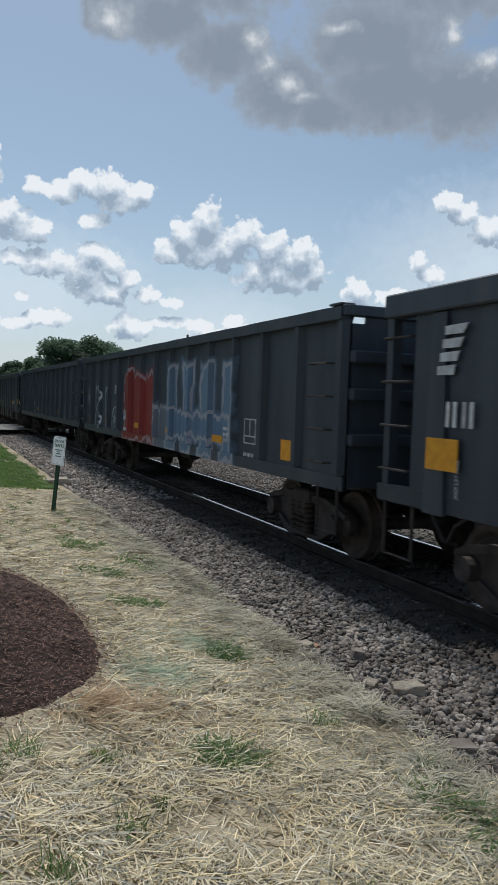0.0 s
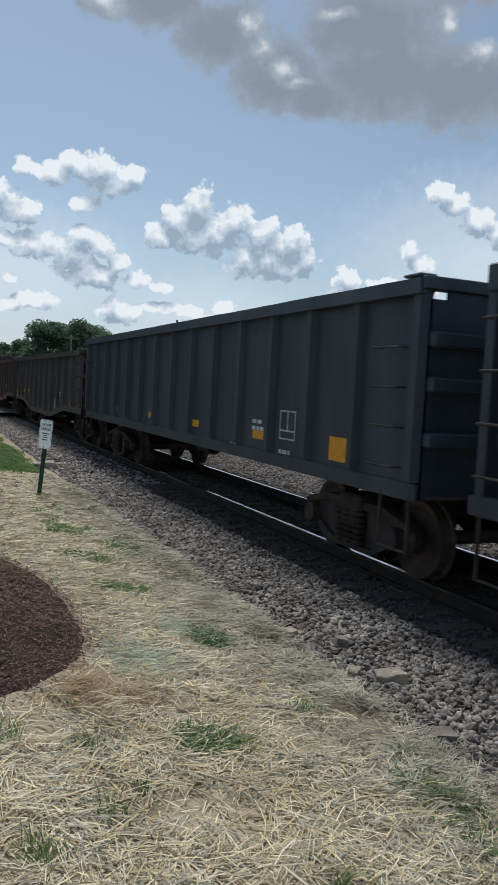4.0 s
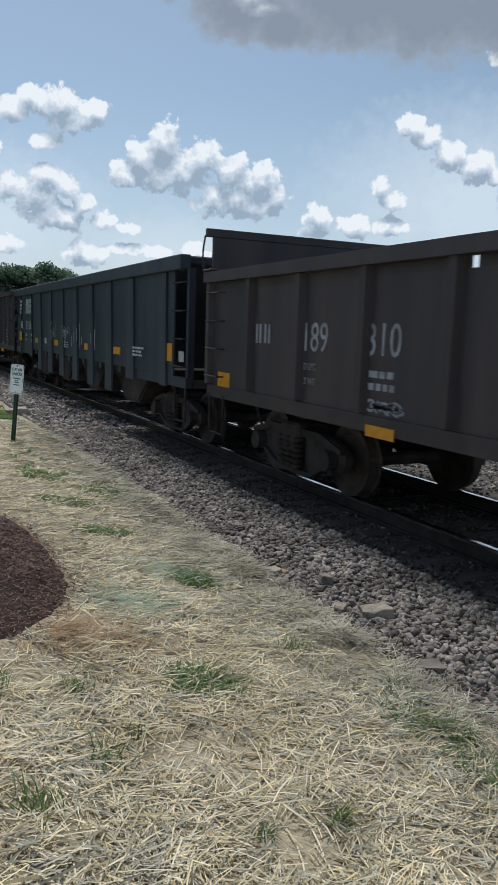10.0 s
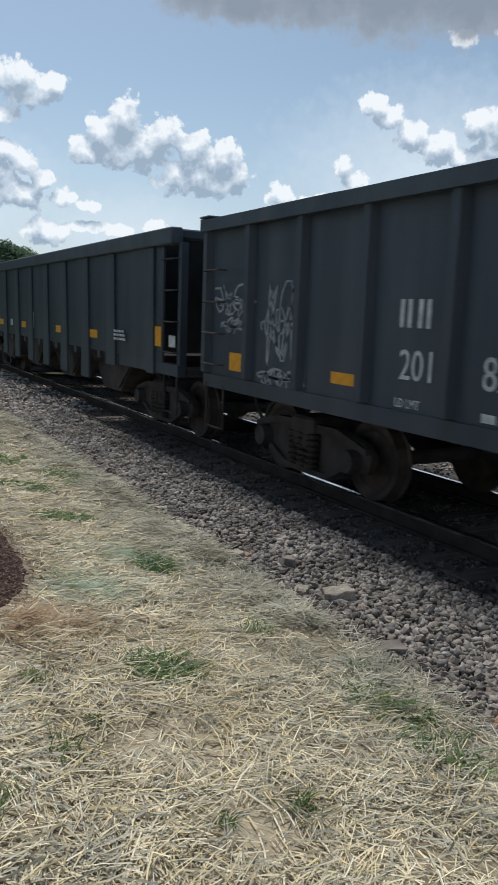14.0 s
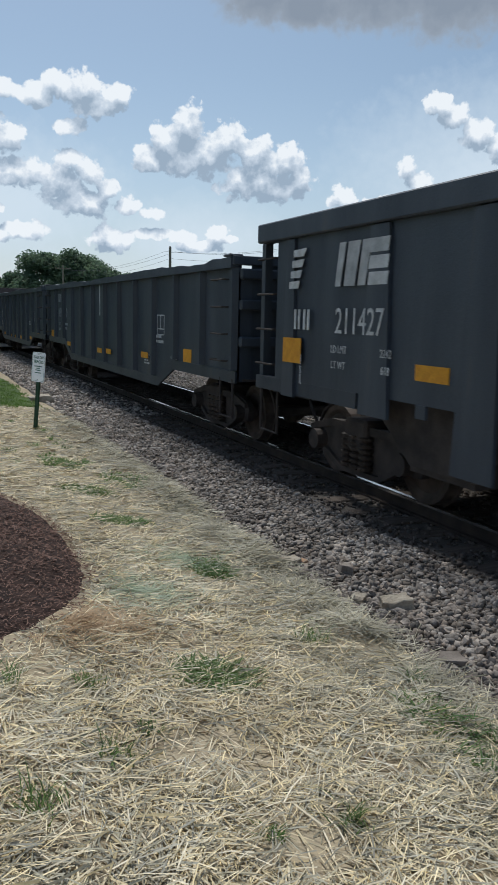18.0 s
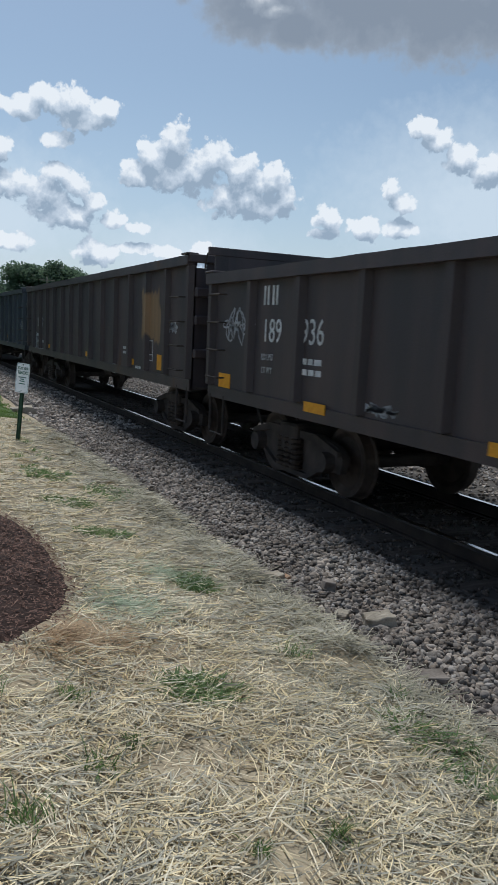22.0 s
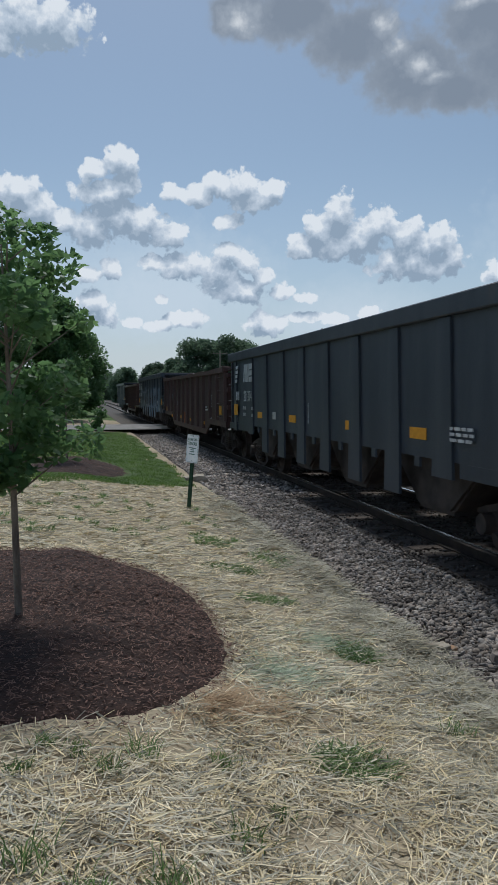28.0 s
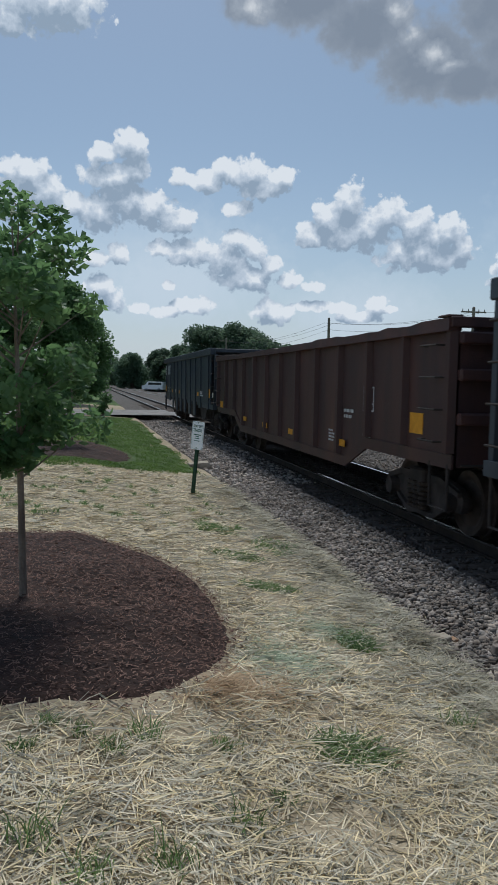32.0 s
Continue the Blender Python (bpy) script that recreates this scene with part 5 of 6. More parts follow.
def straw():
    rng = np.random.default_rng(3)
    n = 190000
    # thinner with distance
    y = 1.2 + 14.5 * rng.uniform(0, 1, n) ** 1.75
    x = rng.uniform(-1, 1, n) * (1.9 + 0.12 * y) + 1.0 + 0.02 * y
    # thin cover behind the viewer
    x, y = np.append(x, rng.uniform(-5, 2.9, 42000)), np.append(y, rng.uniform(-9, 1.4, 42000))
    n, P = len(x), []
    for k in range(n):
        if x[k] > 2.85 + 0.12 * rough(x[k], y[k], 2.1) or in_bed(x[k], y[k], -0.02 + 0.09 * rough(x[k], y[k], 7)) or y[k] > lawn_limit(x[k]) + 0.5 * rough(x[k], y[k], 3):
            continue
        bare = any((x[k] - bx) ** 2 + (y[k] - by) ** 2 < br * br for bx, by, br in BARE)
        if (bare and rng.uniform() < 0.72) or rough(x[k], y[k], 2.3) * 1.0 + 0.5 * rough(x[k], y[k], 6.0) < rng.uniform(-0.9, 0.1):
            continue
        P.append((x[k], y[k], gz(x[k], y[k]) + rng.uniform(0.002, 0.016)))
    P = np.array(P)
    # the foot of the slope is greyer; sprawling far bits are coarser
    grey = rng.uniform(0, 1, len(P)) < 0.34 + 0.4 * np.clip((P[:, 0] - 1.6) / 0.8, 0, 1)
    for name, m, sel in (("straw", STRAW_PALE, P[~grey]), ("straw", STRAW_DULL, P[grey])):
        parts_v, parts_f, base = [], [], 0
        for y0, y1, w0, w1 in ((-20, 4, 0.0025, 0.0056), (4, 7, 0.0032, 0.0068), (7, 40, 0.0042, 0.0088)):
            V, F = sticks(rng, sel[(sel[:, 1] >= y0) & (sel[:, 1] < y1)], 0.05, 0.18, w0, w1, 0.12)
            parts_v.append(V), parts_f.append(F + base)
            base += len(V)
        tagged(part(name, raw_mesh(name, np.concatenate(parts_v), np.concatenate(parts_f), m), None), "loose pale straw strewn over the slope" if m is STRAW_PALE else "weathered grey straw strewn over the slope", "straw", kind="stuff")
    for cx, cy, rr, m, nn, lab in ((0.85, 4.05, 0.62, STRAW_ORANGE, 2300, "patch of orange-brown pine straw beside the mulch"), (1.35, 4.65, 0.45, STRAW_GREEN, 1500, "faint green patch of dyed straw"), (1.9, 5.5, 0.5, STRAW_GREEN, 900, "faint green patch of dyed straw")):
        a, u = rng.uniform(0, 6.283, nn), np.abs(rng.normal(0, 0.55, nn)) * rr
        P = np.array([(cx + q * math.cos(b), cy + 0.8 * q * math.sin(b), gz(cx + q * math.cos(b), cy + 0.8 * q * math.sin(b)) + rng.uniform(0.008, 0.028)) for b, q in zip(a, u) if not in_bed(cx + q * math.cos(b), cy + 0.8 * q * math.sin(b), 0.03)])
        V, F = sticks(rng, P, 0.04, 0.13, 0.0016, 0.0034, 0.3)
        tagged(part("straw_patch", raw_mesh("straw_patch", V, F, m), None), lab, "straw", kind="stuff")
    # the matted fringe that hangs over the stones
    n = 20000
    y = 1.2 + 12.4 * rng.uniform(0, 1, n) ** 1.6
    x = 2.66 + rng.normal(0, 0.15, n)
    P = np.array([(a, b, gz(a, b) + rng.uniform(0.0, 0.035)) for a, b in zip(x, y) if rough(a, b, 1.6) > -0.3])
    V, F = sticks(rng, P, 0.05, 0.18, 0.0022, 0.0055, 0.3)
    tagged(part("straw_fringe", raw_mesh("straw_fringe", V, F, STRAW_DULL), None), "matted dry straw hanging over the edge of the ballast", "straw", kind="stuff")


STRAW_ORANGE = mat("straw_orange", (0.42, 0.275, 0.15), (0.58, 0.42, 0.26), 0.8, 3, 0.0)
STRAW_GREEN = mat("straw_green", (0.27, 0.33, 0.22), (0.42, 0.46, 0.34), 0.8, 3, 0.0)
STRAW_GREY = mat("straw_grey", (0.26, 0.24, 0.175), (0.45, 0.415, 0.315), 0.8, 3, 0.0)


def by_island(base, spread, tint=0.35):
    """The same material, each loose piece with its own lightness and a little warmth."""
    m = base.copy()
    nt = m.node_tree
    n, l = nt.nodes, nt.links
    b = n["Principled BSDF"]
    old = b.inputs["Base Color"].links[0].from_socket
    geo = n.new("ShaderNodeNewGeometry")
    hs = n.new("ShaderNodeHueSaturation")
    l.new(old, hs.inputs["Color"])
    l.new(maths(nt, "MULTIPLY_ADD", geo.outputs["Random Per Island"], 2 * spread, 1 - spread), hs.inputs["Value"])
    l.new(maths(nt, "MULTIPLY_ADD", maths(nt, "FRACT", maths(nt, "MULTIPLY", geo.outputs["Random Per Island"], 17.0)), 2 * tint, 0.95 - tint), hs.inputs["Saturation"])
    l.new(hs.outputs[0], b.inputs["Base Color"])
    return m


STRAW_PALE = by_island(STRAW_PIECE, 0.3, 0.25)
STRAW_DULL = by_island(STRAW_GREY, 0.3, 0.25)
straw()


def blades(rng, x, y, h0, h1, wd, spread):
    """Upright tapering grass blades."""
    n = len(x)
    z = np.array([gz(a, b) for a, b in zip(x, y)])
    p = np.stack([x, y, z], 1)
    a = rng.uniform(0, 6.283, n)
    v = np.stack([np.cos(a), np.sin(a), np.zeros(n)], 1)
    d = rng.normal(0, 1, (n, 3)) * (spread, spread, 0) + (0, 0, 1)
    hh = rng.uniform(h0, h1, n)[:, None]
    mid = p + d * hh * 0.55
    tip = mid + (d + np.stack([d[:, 0], d[:, 1], -0.45 * np.ones(n)], 1)) * hh * 0.45
    V = np.stack([p - v * wd, p + v * wd, mid + v * wd * 0.8, mid - v * wd * 0.8, tip + v * wd * 0.15, tip - v * wd * 0.15], 1).reshape(-1, 3)
    i = 6 * np.arange(n)[:, None]
    return V, np.concatenate([i + [0, 1, 2, 3], i + [3, 2, 4, 5]])


WEEDS = ((0.59, 4.06, 0.10), (0.25, 3.2, 0.10), (0.39, 3.36, 0.12), (0.11, 3.33, 0.08), (-0.12, 3.17, 0.08), (0.75, 3.32, 0.09), (0.72, 2.72, 0.11), (0.92, 2.92, 0.07), (0.41, 2.42, 0.12), (0.15, 2.35, 0.12),
         (-0.05, 2.53, 0.13), (1.15, 9.7, 0.1), (-0.02, 3.39, 0.07), (1.5, 9.1, 0.1), (0.8, 11.7, 0.12), (0.4, 11.1, 0.1), (0.09, 10.3, 0.1), (1.19, 11.7, 0.1), (1.47, 2.27, 0.11), (1.14, 2.24, 0.06), (2.22, 3.95, 0.13),
         (2.55, 3.35, 0.1), (0.3, 9.4, 0.1), (0.75, 8.9, 0.08), (1.6, 10.6, 0.1), (0.2, 12.4, 0.1), (-0.3, 2.9, 0.1), (1.95, 12.2, 0.12), (-0.4, 9.0, 0.1), (-0.2, 11.6, 0.1))
MATS = ((1.74, 6.6, 0.32, 0.16), (1.7, 7.8, 0.35, 0.2), (2.3, 8.6, 0.3, 0.5), (1.4, 3.43, 0.27, 0.17), (2.42, 2.75, 0.22, 0.5), (1.73, 9.3, 0.3, 0.3), (2.1, 5.3, 0.18, 0.25))


def weeds():
    rng = np.random.default_rng(5)
    few = [(q.uniform(-1.2, 2.1), q.uniform(8.6, 13.4), q.uniform(0.07, 0.12)) for q in [random.Random(8)] for _ in range(46)]
    for k, (x, y, s) in enumerate(WEEDS + tuple(few)):
        if in_bed(x, y, 0.03):
            continue
        n = 55 if y < 5 else 34
        V, F = blades(rng, rng.normal(x, s * 0.32, n), rng.normal(y, s * 0.32, n), s * 0.4, s * 0.95, 0.0024 if y < 5 else 0.004, 0.5)
        tagged(part("grass_tuft", raw_mesh("grass_tuft", V, F, TUFT), None), "small green grass tuft growing through the straw", "grass tuft", "grass tufts in the straw")
    for k, (x, y, rx, ry) in enumerate(MATS):
        n = 560
        a, u = rng.uniform(0, 6.283, n), np.sqrt(rng.uniform(0, 1, n))
        V, F = blades(rng, x + rx * u * np.cos(a) * rng.uniform(0.6, 1, n), y + ry * u * np.sin(a), 0.02, 0.06, 0.0055, 1.0)
        tagged(part("weed_patch", raw_mesh("weed_patch", V, F, BLADE_DULL), None), "low green weed patch spreading in the straw", "weed patch", "weed patches in the straw")


TUFT = leafy(mat("tuft_blade", (0.085, 0.16, 0.055), (0.15, 0.245, 0.085), 0.6, 4, 0.0))
BLADE_DULL = leafy(mat("weed_leaf", (0.09, 0.165, 0.06), (0.16, 0.24, 0.095), 0.7, 4, 0.0))
weeds()


def lawn():
    rng = np.random.default_rng(6)
    n = 150000
    y = 12.8 + 27 * rng.uniform(0, 1, n) ** 1.5
    x = rng.uniform(-6, 2.85, n)
    ok = [k for k in range(n) if y[k] > lawn_limit(x[k]) + 0.6 * rough(x[k], y[k], 2.2) and not in_bed(x[k], y[k], 0.05) and x[k] < 2.6 - 0.005 * (y[k] - 13) + 0.25 * rough(1.0, y[k], 0.7) and y[k] < 38.6]
    V, F = blades(rng, x[ok], y[ok], 0.03, 0.075, 0.005, 0.4)
    tagged(part("lawn", raw_mesh("lawn", V, F, BLADE), None), "mown green lawn beside the railway", "lawn", kind="stuff")
    # green soil under the lawn
    xs, ys = np.arange(-14, 2.51, 0.33), np.arange(14.2, 38.9, 0.6)
    V = np.array([(a, max(b, lawn_limit(a) + 0.25), gz(a, max(b, lawn_limit(a) + 0.25)) + 0.012) for b in ys for a in xs])
    nx = len(xs)
    i = np.arange(nx - 1)[None, :] + nx * np.arange(len(ys) - 1)[:, None]
    F = np.stack([i, i + 1, i + nx + 1, i + nx], -1).reshape(-1, 4)
    tagged(part("lawn_soil", raw_mesh("lawn_soil", V, F, GRASS), None), "green turf under the lawn", "lawn", kind="structure")


lawn()


# ---- ballast ----
def stone_shapes(rng, p, s0, s1):
    """Rough broken stones at the places p; twenty faces each."""
    t = (1 + 5 ** 0.5) / 2
    B = np.array([(-1, t, 0), (1, t, 0), (-1, -t, 0), (1, -t, 0), (0, -1, t), (0, 1, t), (0, -1, -t), (0, 1, -t), (t, 0, -1), (t, 0, 1), (-t, 0, -1), (-t, 0, 1)], float)
    B /= np.linalg.norm(B[0])
    T = np.array([(0, 11, 5), (0, 5, 1), (0, 1, 7), (0, 7, 10), (0, 10, 11), (1, 5, 9), (5, 11, 4), (11, 10, 2), (10, 7, 6), (7, 1, 8), (3, 9, 4), (3, 4, 2), (3, 2, 6), (3, 6, 8), (3, 8, 9), (4, 9, 5), (2, 4, 11), (6, 2, 10), (8, 6, 7), (9, 8, 1)])
    n = len(p)
    V = B[None] * rng.uniform(0.5, 1.25, (n, 12, 1)) * rng.uniform(0.5, 1.35, (n, 1, 3)) * (rng.uniform(s0, s1, n) / 2)[:, None, None]
    q, _ = np.linalg.qr(rng.normal(size=(n, 3, 3)))
    V = np.einsum("nij,nkj->nki", q, V) * (1, 1, 0.8) + p[:, None, :]
    return V, T


def ballast():
    rng = np.random.default_rng(9)

    def place(n, x0, x1, y0, y1, power=1.0):
        x, y = rng.uniform(x0, x1, n), y0 + (y1 - y0) * rng.uniform(0, 1, n) ** power
        edge = np.array([2.86 + 0.13 * rough(1.0, b, 1.4) for b in y])
        on_tie = (np.abs((y + 0.25) % 0.5 - 0.25) < 0.105) & (np.abs(x - TRACK) < 1.33) & (rng.uniform(0, 1, n) < 0.86)
        sel = (x > edge) & ~on_tie & (np.abs(x - (TRACK - GAUGE / 2)) > 0.1) & (np.abs(x - (TRACK + GAUGE / 2)) > 0.1)
        x, y = x[sel], y[sel]
        z = np.interp(x, PROFILE_X, PROFILE_Z) + rng.uniform(-0.005, 0.028, len(x))
        return np.stack([x, y, z], 1)

    bed = new("ballast")
    tagged(bed, "bed of grey broken ballast stones along the track", "ballast", kind="structure")
    near = place(420, 2.9, 4.1, 2.4, 5.2)[:300] + (0, 0, 0.018)
    V, T = stone_shapes(rng, np.zeros((12, 3)), 0.055, 0.085)
    kinds = []
    for k in range(12):
        me = bpy.data.meshes.new("stone")
        me.from_pydata(V[k].tolist(), [], T.tolist())
        me.materials.append(STONE)
        kinds.append(me)
    for k, p in enumerate(near):
        ob = part("stone", kinds[k % 12], None, bed)
        ob.location = p
        ob.rotation_euler = rng.uniform(0, 6, 3)
    for nm, (n, x0, x1, y0, y1, pw, s0, s1) in (("loose_stones", (30000, 2.75, 4.2, 1.5, 16, 1.5, 0.035, 0.078)), ("far_stones", (9000, 2.6, 4.8, 15, 44, 1.2, 0.06, 0.11)), ("rear_stones", (9000, 2.75, 4.2, -9, 1.6, 1.0, 0.04, 0.08)), ("mid_stones", (16000, 4.0, 6.9, 0, 22, 1.2, 0.03, 0.065)), ("rear_mid_stones", (5000, 4.0, 6.9, -9, 0, 1.0, 0.03, 0.065)), ("back_stones", (15000, 6.7, 12.0, 3, 34, 1.2, 0.05, 0.09))):
        p = place(n, x0, x1, y0, y1, pw)
        V, T = stone_shapes(rng, p, s0, s1)
        F = (T[None] + 12 * np.arange(len(p))[:, None, None]).reshape(-1, 3)
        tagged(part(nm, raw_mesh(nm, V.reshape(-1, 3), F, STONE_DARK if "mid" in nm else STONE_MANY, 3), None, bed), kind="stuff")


STONE_MANY = by_island(STONE, 0.55)
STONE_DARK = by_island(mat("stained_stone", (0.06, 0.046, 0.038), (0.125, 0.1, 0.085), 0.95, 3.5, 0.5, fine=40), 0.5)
ballast()


def rock(x, y, sx, sy, sz, turn, material, seed, label):
    rng = np.random.default_rng(seed)
    bm = bmesh.new()
    box(bm, -sx / 2, sx / 2, -sy / 2, sy / 2, -sz * 0.4, sz * 0.6)
    bmesh.ops.subdivide_edges(bm, edges=bm.edges[:], cuts=2, use_grid_fill=True)
    for v in bm.verts:
        v.co += Vector(rng.normal(0, 0.055, 3) * (sx, sy, sz))
        if v.co.z > 0:
            v.co.x *= 0.9
            v.co.y *= 0.9
    bmesh.ops.bevel(bm, geom=bm.edges[:], offset=0.006, segments=1, affect="EDGES")
    ob = part("rock", bm, material)
    ob.matrix_basis = pose(x, y, float(np.interp(x, PROFILE_X, PROFILE_Z)) + 0.02, 4, -5, turn)
    tagged(ob, label, "rock", "larger rocks at the ballast edge")


SANDSTONE = mat("sandstone", (0.26, 0.22, 0.17), (0.42, 0.37, 0.3), 0.9, 7, 0.6)
RED_CLAY = mat("red_clay", (0.27, 0.16, 0.095), (0.42, 0.28, 0.18), 0.9, 7, 0.6)
rock(3.25, 4.55, 0.24, 0.14, 0.13, -12, SANDSTONE, 1, "flat tan broken rock lying on the ballast")
rock(2.98, 5.7, 0.17, 0.12, 0.08, 10, SANDSTONE, 2, "pale pinkish rock at the edge of the straw")
rock(3.08, 5.68, 0.07, 0.07, 0.06, 30, RED_CLAY, 3, "small red clay lump beside a pale rock")
rock(3.02, 3.68, 0.22, 0.14, 0.09, -30, STONE, 4, "grey-brown rock half buried at the ballast edge")
rock(3.0, 2.68, 0.2, 0.16, 0.1, 15, RED_CLAY, 6, "orange clay rock at the ballast edge")
rock(3.12, 2.5, 0.16, 0.12, 0.08, 50, RED_CLAY, 7, "orange clay rock among grey stones")
rock(3.05, 4.75, 0.12, 0.1, 0.09, 40, SANDSTONE, 8, "small tan rock beside a flat rock")
rock(3.3, 5.35, 0.12, 0.11, 0.12, 70, STONE, 9, "block of grey stone standing in the ballast")
rock(2.75, 17.8, 0.55, 0.3, 0.16, 5, SANDSTONE, 10, "pale flat rock beside the track")


# ---- sign ----
def sign():
    ob = new("track_warning_sign")
    x, y = 1.86, 12.4
    ob.matrix_basis = pose(x, y, gz(x, y), 0, 4.8, 0) @ pose(0, 0, 0, 0, 0, -58)
    tagged(ob, "small white warning sign on a green steel post beside the track", "sign")
    part("post", prism([(-0.012, -0.2), (-0.012, 1.22), (0.012, 1.22), (0.012, -0.2)], -0.022, 0.022), POST_GREEN, ob)
    for s in (-1, 1):
        part("post_flange", boxes((s * 0.0221, s * 0.032, -0.02, 0.012, -0.2, 1.22)), POST_GREEN, ob)
    bm = bmesh.new()
    w, h0, h1, r = 0.15, 0.76, 1.22, 0.03
    loop = []
    for cx, cz, a0 in ((w - r, h1 - r, 0), (-w + r, h1 - r, 90), (-w + r, h0 + r, 180), (w - r, h0 + r, 270)):
        for k in range(5):
            a = radians(a0 + 22.5 * k)
            loop.append((cx + r * math.cos(a), cz + r * math.sin(a)))
    f = bm.faces.new([bm.verts.new((p, -0.024, q)) for p, q in loop])
    e = bmesh.ops.extrude_face_region(bm, geom=[f])
    bmesh.ops.translate(bm, vec=(0, 0.003, 0), verts=[v for v in e["geom"] if isinstance(v, bmesh.types.BMVert)])
    bmesh.ops.recalc_face_normals(bm, faces=bm.faces)
    plate = part("plate", bm, SIGN_WHITE, ob)
    for words, z, size in (("STAY OFF", 1.12, 0.062), ("TRACKS", 1.05, 0.072)):
        t = text(plate, words, 0, 0, size, material=SIGN_INK)
        t.matrix_basis = pose(0, -0.0275, z, 90, 0, 0) @ Matrix.Diagonal((0.85, 1, 1, 1))
    for k, (z, w2) in enumerate(((0.995, 0.17), (0.965, 0.08), (0.935, 0.11), (0.895, 0.13))):
        part("small_print", boxes((-w2 / 2, w2 / 2, -0.028, -0.0255, z, z + 0.014)), SIGN_INK, plate)
    for z in (0.79, 1.195):
        part("bolt", cyl(bmesh.new(), (0, -0.0245, z), (0, -0.031, z), 0.008, 8), POST_GREEN, plate)
    part("sign_border", boxes((-0.135, 0.135, -0.0268, -0.0252, 0.773, 0.776), (-0.135, 0.135, -0.0268, -0.0252, 1.204, 1.207), (-0.138, -0.135, -0.0268, -0.0252, 0.773, 1.207), (0.135, 0.138, -0.0268, -0.0252, 0.773, 1.207)), SIGN_INK, plate)
    return ob


sign()


# ---- road crossing, parking lot, bush ----
def slab(name, label, category, x0, x1, y0, y1, z, material):
    xs, ys = np.arange(x0, x1 + 0.01, (x1 - x0) / 16), np.arange(y0, y1 + 0.01, (y1 - y0) / 8)
    V = np.array([(a, b + 0.15 * rough(a, b, 0.5), z + 0.01 * rough(a, b, 0.9)) for b in ys for a in xs])
    nx = len(xs)
    i = np.arange(nx - 1)[None, :] + nx * np.arange(len(ys) - 1)[:, None]
    F = np.stack([i, i + 1, i + nx + 1, i + nx], -1).reshape(-1, 4)
    tagged(part(name, raw_mesh(name, V, F, material), None), label, category, kind="structure")


slab("road", "pale gravel road that crosses the track", "road", -40, 4.85, 39.5, 46.5, 0.10, ASPHALT)
slab("road_crossing", "gravel road between the rails at the crossing", "road", 5.05, 6.35, 39.6, 46.3, 0.004, ASPHALT)
slab("road_beyond", "gravel road beyond the track", "road", 6.55, 40, 39.5, 46.5, 0.0, ASPHALT)
slab("parking_lot", "dark asphalt parking lot beyond the lawn", "parking lot", -16, -3.0, 20.5, 31.5, 0.5, TARMAC)
LINE = part("parking_line", boxes((-9, -3.4, 24.0, 24.14, 0.515, 0.522)), SIGN_WHITE)
tagged(LINE, "white painted line on the parking lot", "road marking", kind="structure")


def bush(x, y, hh, r, seed):
    rng = np.random.default_rng(seed)
    ob = new("bush")
    ob.location = (x, y, gz(x, y) - 0.03)
    tagged(ob, "small rounded green bush on the lawn", "bush", "bushes on the lawn")
    bm = bmesh.new()
    cs = []
    for k in range(12):
        a = rng.uniform(0, 6.283)
        q = (r * 0.6 * math.cos(a) * rng.uniform(0.3, 1), r * 0.6 * math.sin(a) * rng.uniform(0.3, 1), hh * rng.uniform(0.3, 0.85))
        cyl(bm, (0, 0, 0), q, 0.012, 5, 0.005)
        cs.append((*q, r * rng.uniform(0.3, 0.5)))
    part("stems", bm, BARK, ob)
    V, F = leaves(rng, cs, 1600, 0.05)
    part("foliage", raw_mesh("foliage", V, F, LEAF), None, ob)


bush(-1.1, 20.2, 0.8, 0.5, 3)
bush(-1.0, 8.4, 0.45, 0.3, 4)
bush(1.0, 37.5, 1.3, 0.5, 5)


# ---- second track beyond the crossing ----
def siding():
    for off in (9.3, 9.3 + GAUGE):
        part_ob = new("rail")
        tagged(part_ob, "steel rail of the second track", "rail", "rails of the track", "structure")
        part("head", boxes((off - 0.036, off + 0.036, 47, 420, -0.16, -0.05), bevel=0.008), STEEL_SHINE, part_ob)


siding()


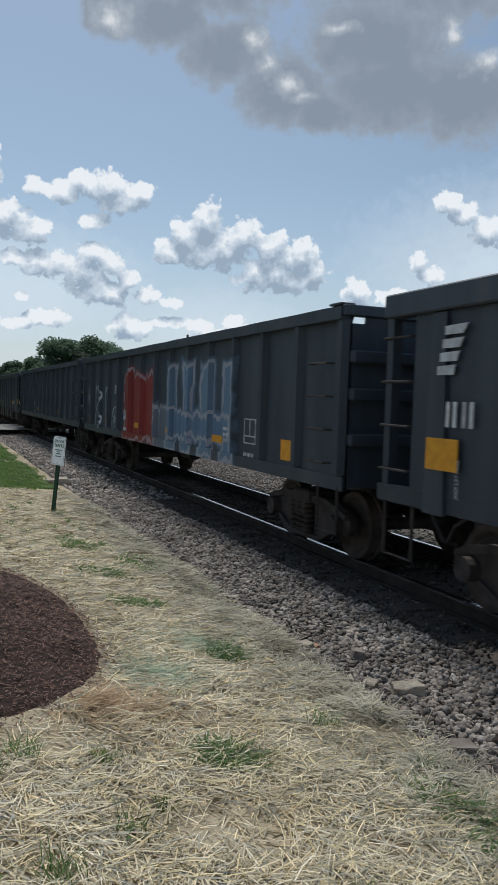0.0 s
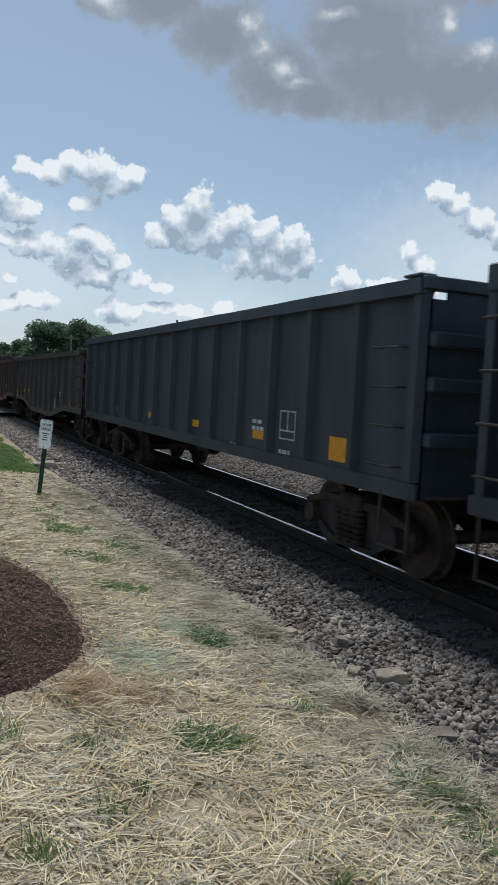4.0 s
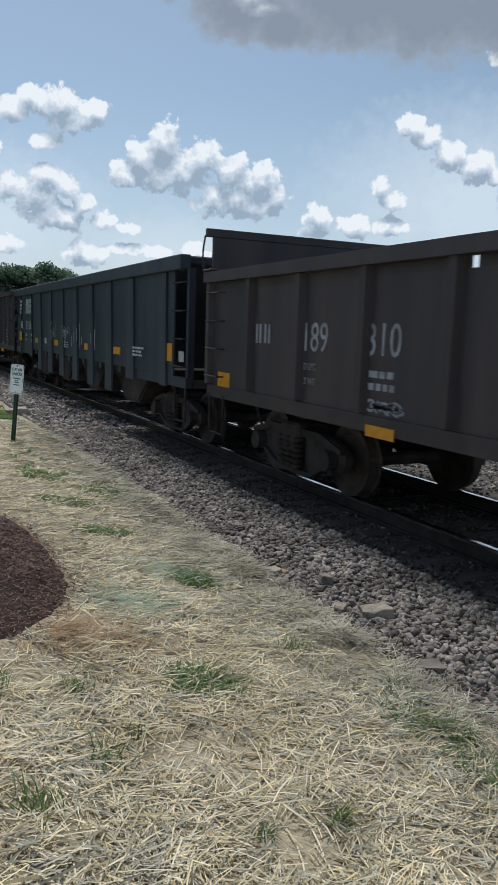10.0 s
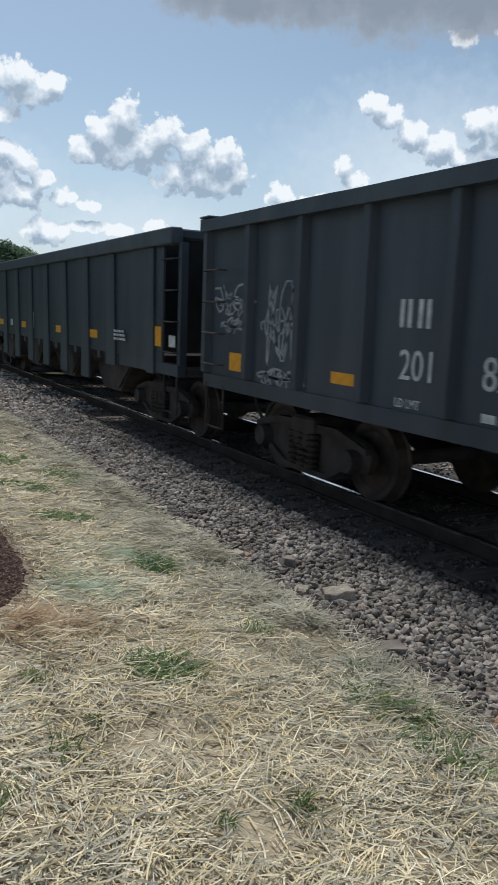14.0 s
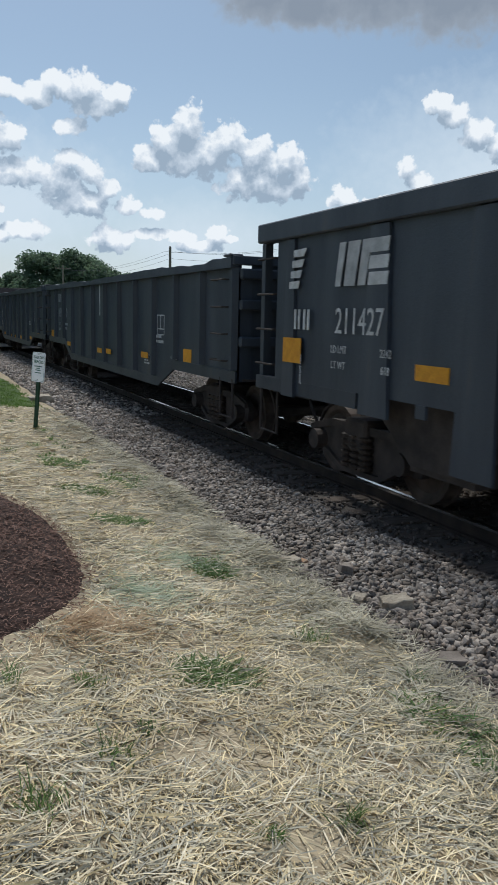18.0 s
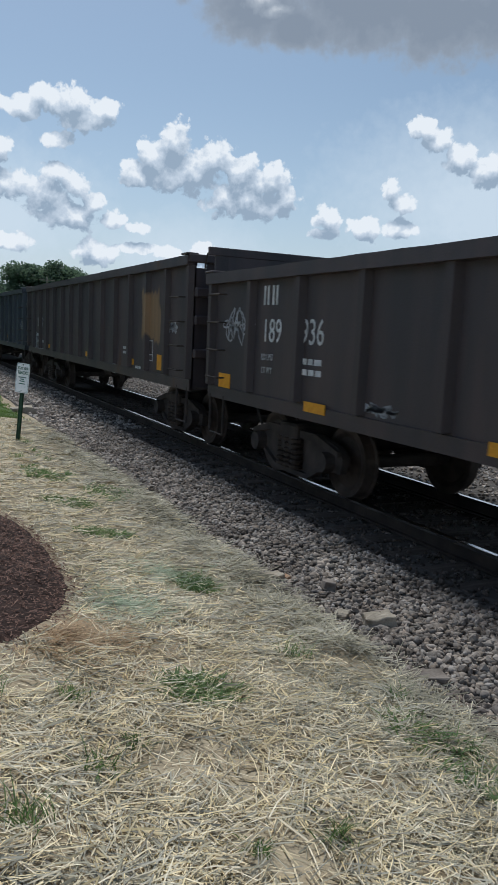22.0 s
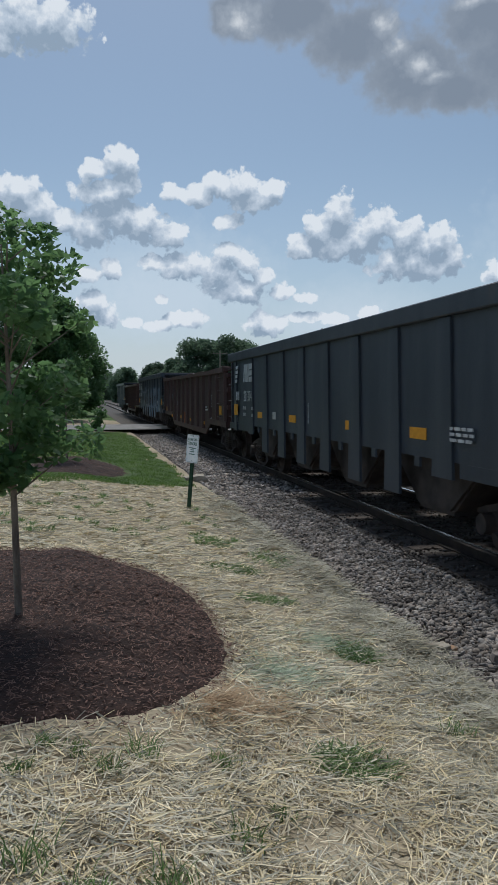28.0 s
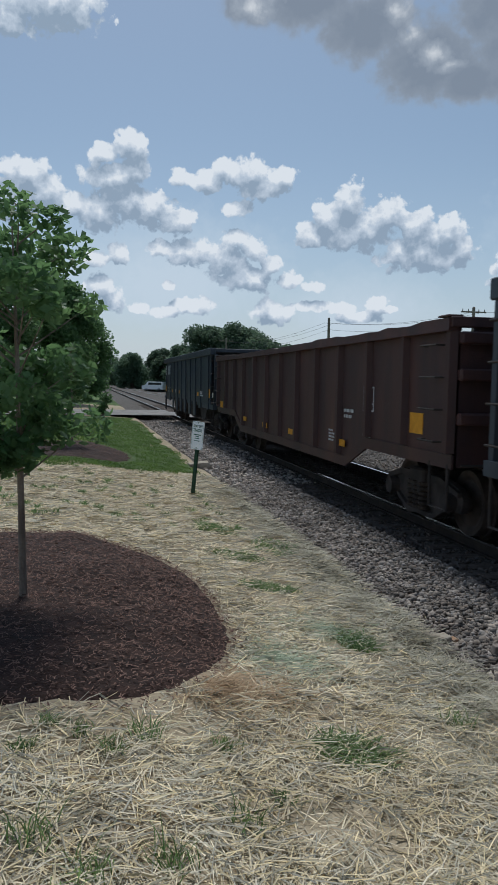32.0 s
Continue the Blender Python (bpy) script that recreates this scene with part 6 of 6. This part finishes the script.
# ---- far vehicle at the crossing ----
def van(x, y, turn):
    ob = new("parked_van")
    ob.matrix_basis = pose(x, y, -0.3, 0, 0, turn)
    tagged(ob, "white van parked far off beside the railway", "van")
    body = part("body", prism([(-2.2, 0.4), (-2.2, 1.9), (1.0, 1.95), (1.6, 1.25), (2.3, 1.1), (2.3, 0.4)], -0.95, 0.95), SIGN_WHITE, ob)
    part("windscreen", prism([(1.04, 1.9), (1.08, 1.92), (1.62, 1.28), (1.58, 1.24)], -0.85, 0.85), GLASS_DARK, body)
    for s in (-1, 1):
        part("side_window", boxes((s * 0.951, s * 0.96, -1.9, 0.9, 1.3, 1.75)), GLASS_DARK, body)
        for yy in (-1.4, 1.4):
            w = part("wheel", lathe_x(((-0.1, 0.2), (-0.1, 0.33), (0.1, 0.33), (0.1, 0.2)), 16), CHASSIS, ob)
            w.location = (s * 0.85, yy, 0.33)


GLASS_DARK = mat("dark_glass", (0.02, 0.025, 0.03), (0.03, 0.035, 0.04), 0.08, 3, 0.0)
van(13.5, 152, 60)


# ---- poles and wires ----
POLES = ((33.5, 62.0, 9.2, 2), (25.4, 78.0, 9.2, 0), (22.2, 121.0, 9.2, 1))


def pole(x, y, height, arms):
    ob = new("utility_pole")
    ob.location = (x, y, -0.42)
    tagged(ob, "weathered wooden utility pole beyond the railway", "utility pole", "utility poles")
    part("shaft", cyl(bmesh.new(), (0, 0, 0), (0, 0, height), 0.17, 10, 0.13), POLE_WOOD, ob)
    for k in range(arms):
        z = height - 0.45 - 0.7 * k
        arm = part("crossarm", boxes((-1.2, 1.2, -0.06, 0.06, z, z + 0.13), bevel=0.01), POLE_WOOD, ob)
        for q in (-1.05, -0.5, 0.5, 1.05):
            part("insulator", cyl(bmesh.new(), (q, 0, z + 0.13), (q, 0, z + 0.32), 0.05, 8, 0.03), POLE_WOOD, arm)
    part("cap", cyl(bmesh.new(), (0, 0, height), (0, 0, height + 0.08), 0.13, 10, 0.05), POLE_WOOD, ob)


for p in POLES:
    pole(*p)


def wire(a, b, sag):
    pts = [Vector(a).lerp(Vector(b), k / 12) - Vector((0, 0, sag * 4 * (k / 12) * (1 - k / 12))) for k in range(13)]
    tagged(part("overhead_wire", tube(pts, 0.012, 5), WIRE), "thin black overhead wire between utility poles", "wire", "overhead wires")


for o, z in ((-0.5, 8.3), (0.5, 8.3), (0.0, 7.6)):
    wire((33.5 + o, 62, z), (25.4 + o, 78, z), 0.5)
    wire((25.4 + o, 78, z), (22.2 + o, 121, z), 0.9)
for z in (8.4, 7.7):
    wire((33.5, 62, z), (62.0, 30, z), 0.7)


# ---- motion ----
def motions():
    for car, y in TRAIN:
        walk(car, [(t, pose(TRACK, y - (12.525 * t - 0.0157 * t * t), 0)) for t in range(0, 33)])


motions()
